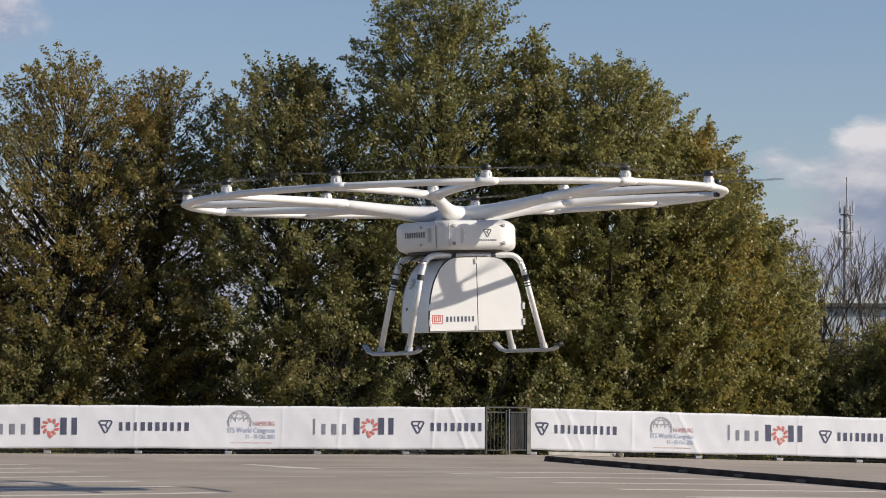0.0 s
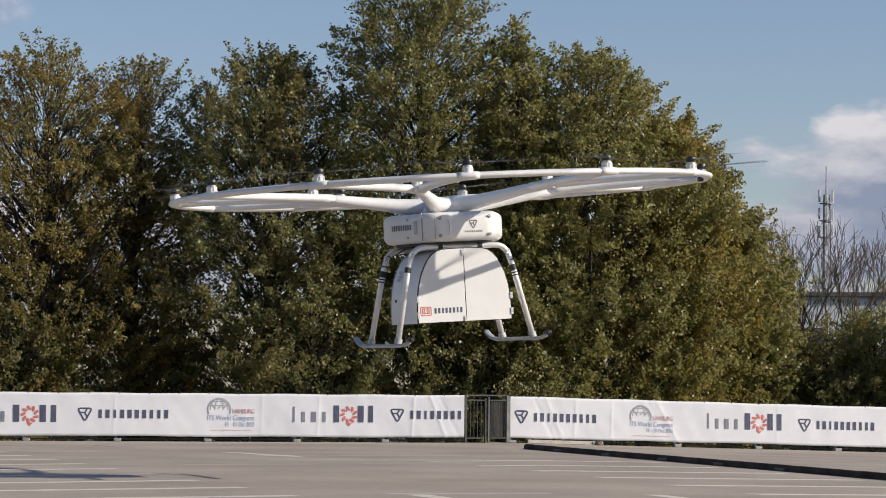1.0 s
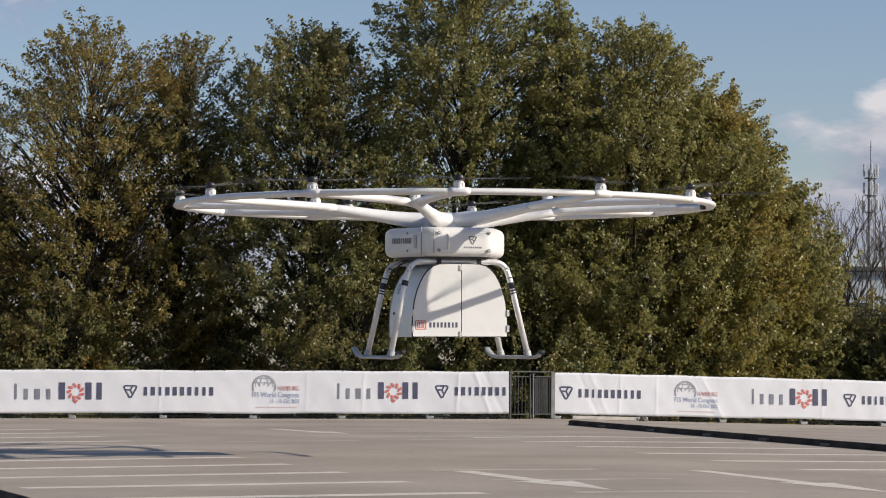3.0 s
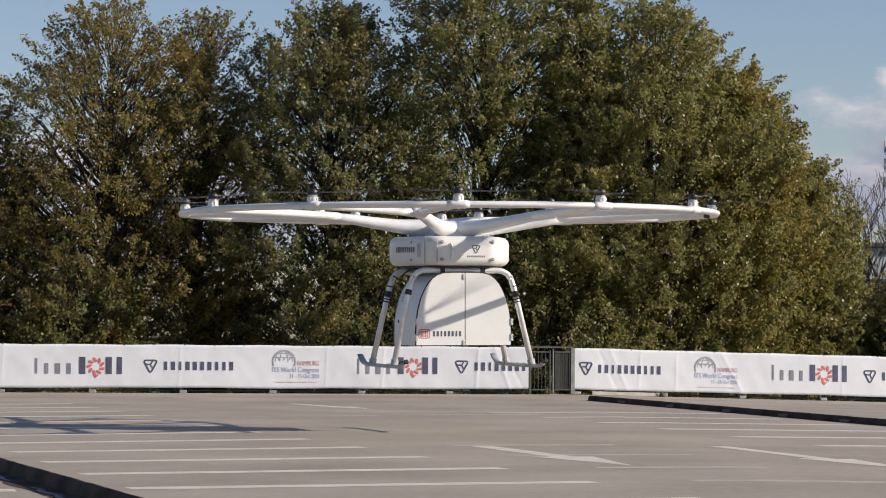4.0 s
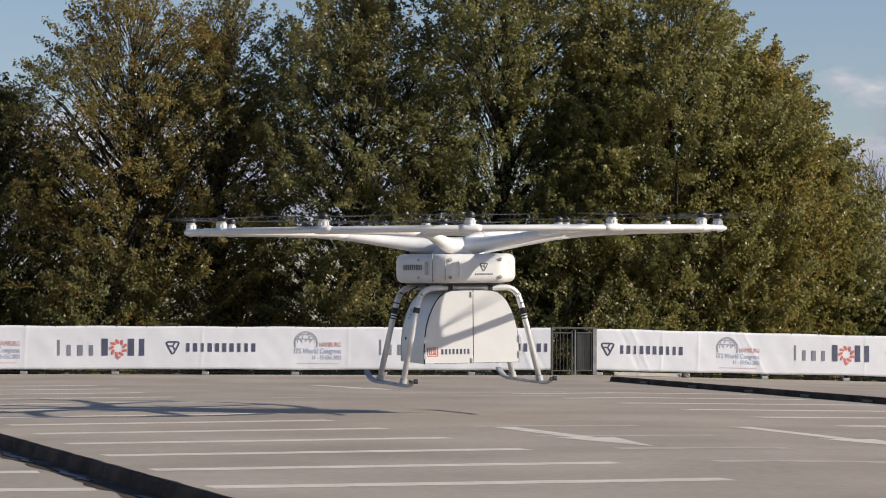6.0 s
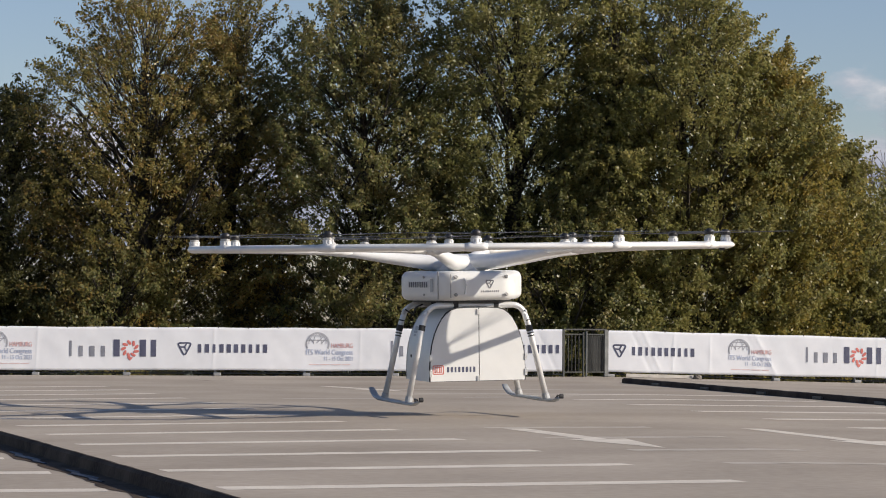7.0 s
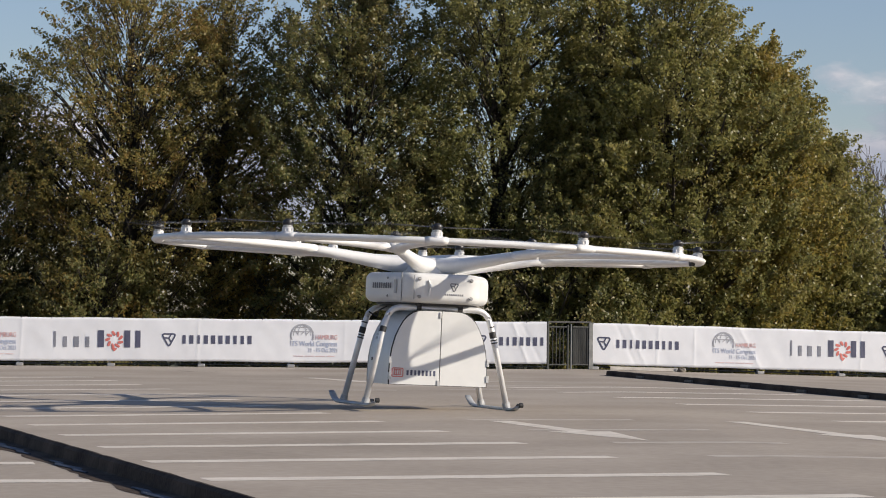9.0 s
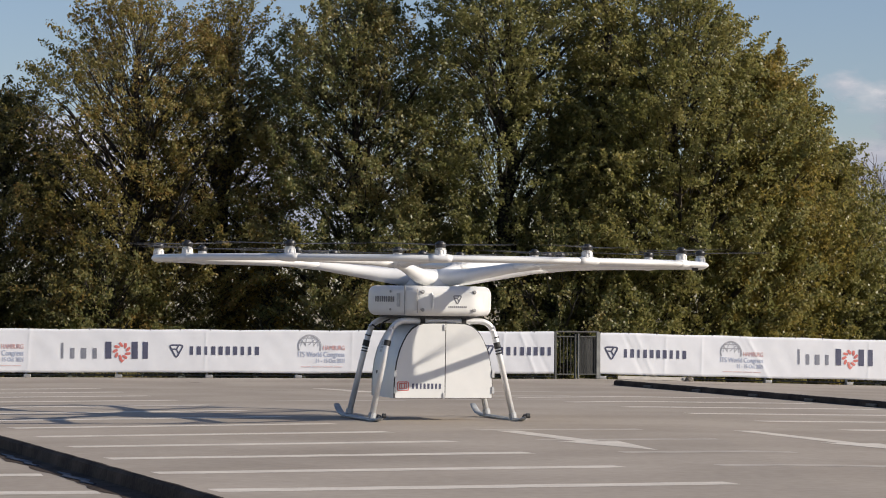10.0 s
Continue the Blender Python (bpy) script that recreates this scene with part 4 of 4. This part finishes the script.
DOME = [(0.08, 0.8), (0.3, 1.0), (0.55, 1.0), (0.68, 0.92), (0.78, 0.76), (0.87, 0.52), (0.94, 0.30), (1.0, 0.08)]
ROUND = [(0.10, 0.55), (0.25, 0.9), (0.45, 1.0), (0.65, 0.86), (0.82, 0.58), (0.93, 0.3), (1.0, 0.10)]
SPIRE = [(0.06, 0.75), (0.2, 1.0), (0.4, 0.95), (0.6, 0.72), (0.8, 0.42), (0.92, 0.2), (1.0, 0.05)]
BROAD = [(0.06, 0.85), (0.3, 1.0), (0.55, 1.0), (0.70, 0.92), (0.80, 0.78), (0.88, 0.60), (0.95, 0.38), (1.0, 0.14)]
FLAT = [(0.08, 0.7), (0.25, 0.95), (0.5, 1.0), (0.7, 0.92), (0.86, 0.74), (0.95, 0.55), (1.0, 0.28)]
OPEN = [(0.10, 0.75), (0.25, 0.95), (0.5, 1.0), (0.7, 0.92), (0.86, 0.68), (0.95, 0.36), (1.0, 0.14)]
TALL = [(0.08, 0.7), (0.25, 0.95), (0.5, 1.0), (0.7, 0.9), (0.86, 0.68), (0.95, 0.42), (1.0, 0.14)]
tree(-12.03, 72.0, 7.51, 2.86, ROUND, LEAF_DARK, 1, "dark green leafy tree with a low crown")
tree(-8.3, 71.5, 10.45, 3.6, OPEN, LEAF_BROWN, 2, "olive-brown autumn tree with open branches", 35000, 520, limbs=64, size=0.067)
tree(-5.95, 72.5, 10.1, 2.5, TALL, LEAF_BROWN, 3, "olive autumn tree with open branches", 22000, 340, limbs=52, size=0.067)
tree(-2.37, 71.5, 10.35, 3.25, TALL, LEAF_GREEN, 4, "tall dark green leafy tree", 42000, 560)
tree(1.75, 72.0, 12.45, 3.25, FLAT, LEAF_MID, 5, "tallest broad green leafy tree", 51000, 660)
tree(4.35, 71.4, 11.3, 2.5, SPIRE, LEAF_OLIVE, 6, "tall narrow green leafy tree", 30000, 400)
tree(6.40, 72.3, 10.55, 3.7, BROAD, LEAF_OLIVE, 7, "dense olive-green tree turning yellow", 60000, 760)
tree(8.85, 73.1, 8.8, 2.35, BROAD, LEAF_GOLD, 8, "dense tree with yellowing autumn leaves", 40000, 470)
tree(10.15, 76.2, 7.8, 1.9, DOME, LEAF_GOLD, 22, "dense tree with yellowing autumn leaves", 24000, 300)
tree(11.20, 75.0, 6.34, 1.85, ROUND, LEAF_OLIVE, 9, "small olive-green leafy tree beside shrubs", 20000, 260)
tree(-4.60, 70.5, 3.60, 1.10, ROUND, LEAF_ORANGE, 10, "small bush with orange autumn leaves", 2500, 60)
tree(-1.00, 69.5, 4.60, 2.20, ROUND, LEAF_GREEN, 11, "dark green undergrowth shrub behind the railing", 8500, 120)
tree(3.20, 70.0, 4.80, 2.60, ROUND, LEAF_GREEN, 12, "dark green undergrowth shrub behind the railing", 9500, 130)
tree(-8.80, 69.5, 3.40, 2.20, ROUND, LEAF_GREEN, 13, "olive undergrowth shrub behind the railing", 8000, 110)
tree(-13.00, 70.0, 3.60, 2.40, ROUND, LEAF_DARK, 14, "olive undergrowth shrub behind the railing", 11000, 150)
tree(13.40, 75.0, 3.10, 1.50, ROUND, LEAF_GREEN, 15, "low green shrub under bare trees", 8000, 120)
tree(15.00, 76.0, 3.60, 2.10, ROUND, LEAF_OLIVE, 16, "low olive shrub under bare trees", 12000, 160)
bare_tree(14.0, 79.0, 7.0, 17, "leafless tree with fine upright branches behind shrubs")
bare_tree(15.7, 80.0, 6.6, 18, "leafless tree with fine upright branches behind shrubs")
bare_tree(13.0, 81.0, 5.0, 21, "small leafless tree with thin twigs behind shrubs")
tree(-15.50, 75.0, 8.50, 3.00, ROUND, LEAF_OLIVE, 19, "broad olive-green leafy tree", 26000, 330)
tree(17.60, 74.0, 4.50, 2.40, ROUND, LEAF_GREEN, 20, "low green shrub under bare trees", 12000, 160)


# ---- far off ----
def building(x, y, wide, deep, z, label):
    b = thing("office_building", label, "building", m=Matrix.Translation((x, y, -1.2)))
    z += 1.2
    part("wall", box((wide, deep, z), (0, 0, z / 2)), FACADE, b)
    part("roof", box((wide + 0.6, deep + 0.6, 0.28), (0, 0, z + 0.14), 0.05), ROOFING, b, "dark flat roof edge")
    for k in range(int(wide / 3)):
        for s in range(2):
            w = part("window", box((2.0, 0.12, 1.2), (-wide / 2 + 1.7 + 3 * k, -deep / 2 - 0.03, 2.2 + 3.1 * s), 0.03), GLASS_DARK, b)
    return b


building(34.0, 150.0, 22.0, 12.0, 6.4, "pale flat-roofed building far behind the trees")


def mast():
    m = thing("radio_mast", "thin grey lattice radio mast with antenna panels", "mast", m=Matrix.Translation((35.9, 200.0, -1.2)))
    for k in range(3):
        a = 2 * math.pi * k / 3
        part("leg", tube([(math.cos(a) * 0.55, math.sin(a) * 0.55, 0), (math.cos(a) * 0.28, math.sin(a) * 0.28, 17.4)], [(0.06, 0.06)] * 2, 6, up=(0, 1, 0)), HAZED_STEEL, m)
    bm = bmesh.new()
    for i in range(17):
        for k in range(3):
            a, b = 2 * math.pi * k / 3, 2 * math.pi * (k + 1) / 3
            r, q = 0.55 - 0.27 * i / 17, 0.55 - 0.27 * (i + 1) / 17
            tube([(math.cos(a) * r, math.sin(a) * r, i * 1.02), (math.cos(b) * q, math.sin(b) * q, i * 1.02 + 1.02)], [(0.03, 0.03)] * 2, 4, bm, up=(0.2, 1, 0))
            tube([(math.cos(a) * r, math.sin(a) * r, i * 1.02), (math.cos(b) * r, math.sin(b) * r, i * 1.02 + 0.01)], [(0.03, 0.03)] * 2, 4, bm, up=(0.2, 1, 0.1))
    part("lattice", bm, HAZED_STEEL, m)
    part("whip", cyl(0.07, 0.04, 17.0, 19.6, n=8), HAZED_STEEL, m)
    for i, z in enumerate((17.4, 17.3, 17.4, 17.2, 17.4, 16.0, 15.9, 16.0, 15.8, 14.7, 14.6, 14.7)):
        a = 0.4 + 2.1 * i
        part("antenna", box((0.15, 0.12, 0.85), (math.cos(a) * 0.58, math.sin(a) * 0.58, z), 0.03), HAZED_COVER, m, "pale antenna panel")
    for z in (16.7, 15.4, 14.1):
        part("platform", cyl(0.52, 0.52, z, z + 0.06, n=14), HAZED_STEEL, m)


mast()


def cloud(x, y, z, wide, high, seed, soft, label, shade=(0.24, 0.28, 0.385), bright=(0.52, 0.515, 0.545)):
    """A far cumulus bank: a plain glowing backdrop with a ragged, soft edge and painted light."""
    m = bpy.data.materials.new("cloud")
    m.use_nodes = True
    n, l = m.node_tree.nodes, m.node_tree.links
    n.remove(n["Principled BSDF"])
    co, noi, add = n.new("ShaderNodeTexCoord"), n.new("ShaderNodeTexNoise"), n.new("ShaderNodeVectorMath")
    add.operation = "ADD"
    add.inputs[1].default_value = (seed * 3.7, seed * 1.3, 0)
    l.new(co.outputs["Generated"], add.inputs[0])
    l.new(add.outputs[0], noi.inputs["Vector"])
    noi.inputs["Scale"].default_value, noi.inputs["Detail"].default_value, noi.inputs["Roughness"].default_value = 3.2, 9.0, 0.56
    ball = n.new("ShaderNodeVectorMath")
    ball.operation = "DISTANCE"
    ball.inputs[1].default_value = (0.5, 0.5, 0.5)
    flat = n.new("ShaderNodeVectorMath")
    flat.operation = "MULTIPLY_ADD"
    flat.inputs[1].default_value, flat.inputs[2].default_value = (1, 0, 1), (0, 0.5, 0)
    l.new(co.outputs["Generated"], flat.inputs[0])
    l.new(flat.outputs[0], ball.inputs[0])
    body = n.new("ShaderNodeMath")
    body.operation = "MULTIPLY_ADD"                 # noise - 1.5 * distance
    l.new(ball.outputs["Value"], body.inputs[0])
    body.inputs[1].default_value = -1.5
    l.new(noi.outputs["Fac"], body.inputs[2])
    edge = n.new("ShaderNodeMapRange")
    edge.inputs["From Min"].default_value, edge.inputs["From Max"].default_value = -0.03, -0.03 + soft
    l.new(body.outputs[0], edge.inputs["Value"])
    sep, lit = n.new("ShaderNodeSeparateXYZ"), n.new("ShaderNodeMath")
    l.new(co.outputs["Generated"], sep.inputs[0])
    lit.operation = "MULTIPLY_ADD"
    l.new(sep.outputs["Z"], lit.inputs[0])
    lit.inputs[1].default_value = 0.55
    l.new(noi.outputs["Fac"], lit.inputs[2])
    # sunlit top and shaded base are painted into the card's own glow
    ramp = n.new("ShaderNodeValToRGB")
    el = ramp.color_ramp.elements
    el[0].position, el[0].color = 0.70, (*shade, 1)
    el[1].position, el[1].color = 1.16, (*bright, 1)
    l.new(lit.outputs[0], ramp.inputs["Fac"])
    em, tr, mx = n.new("ShaderNodeEmission"), n.new("ShaderNodeBsdfTransparent"), n.new("ShaderNodeMixShader")
    l.new(ramp.outputs["Color"], em.inputs["Color"])
    l.new(edge.outputs[0], mx.inputs[0])
    l.new(tr.outputs[0], mx.inputs[1])
    l.new(em.outputs[0], mx.inputs[2])
    l.new(mx.outputs[0], n["Material Output"].inputs["Surface"])
    bm = bmesh.new()
    bm.faces.new([bm.verts.new(p) for p in ((-wide / 2, 0, -high / 2), (wide / 2, 0, -high / 2), (wide / 2, 1, high / 2), (-wide / 2, 1, high / 2))])
    c = tagged(part("backdrop", bm, m), label, "cloud", kind="structure")
    c.location, c.visible_shadow = (x, y, z), False


cloud(436, 2000, 158, 330, 205, 1, 0.17, "grey cumulus cloud bank with a white top low in the blue sky", (0.19, 0.225, 0.31), (0.50, 0.50, 0.53))
cloud(370, 2010, 118, 280, 116, 2, 0.25, "low hazy white cloud bank", (0.23, 0.26, 0.34), (0.42, 0.42, 0.46))
cloud(304, 2005, 186, 62, 40, 3, 0.75, "small wisp of white cloud", (0.36, 0.37, 0.43), (0.46, 0.46, 0.50))
cloud(-283, 2000, 294, 110, 110, 4, 0.5, "soft white cloud in the blue sky")
cloud(-230, 2020, 96, 720, 190, 5, 0.3, "pale lilac cloud bank behind the trees", (0.26, 0.28, 0.36), (0.46, 0.46, 0.52))


# ---- what moves ----
def motions():
    walk(DRONE, [(t, pose(x, y, z, rx, ry, rz)) for t, x, y, z, rx, ry, rz in FLIGHT])
    for i, (rotor, at) in enumerate(ROTORS):
        sense, start = (1 if i % 2 else -1), 47.0 * i
        walk(rotor, [(k / 30, Matrix.Translation(at) @ pose(0, 0, 0, 0, 0, start + sense * 78.0 * k)) for k in range(301)])


motions()
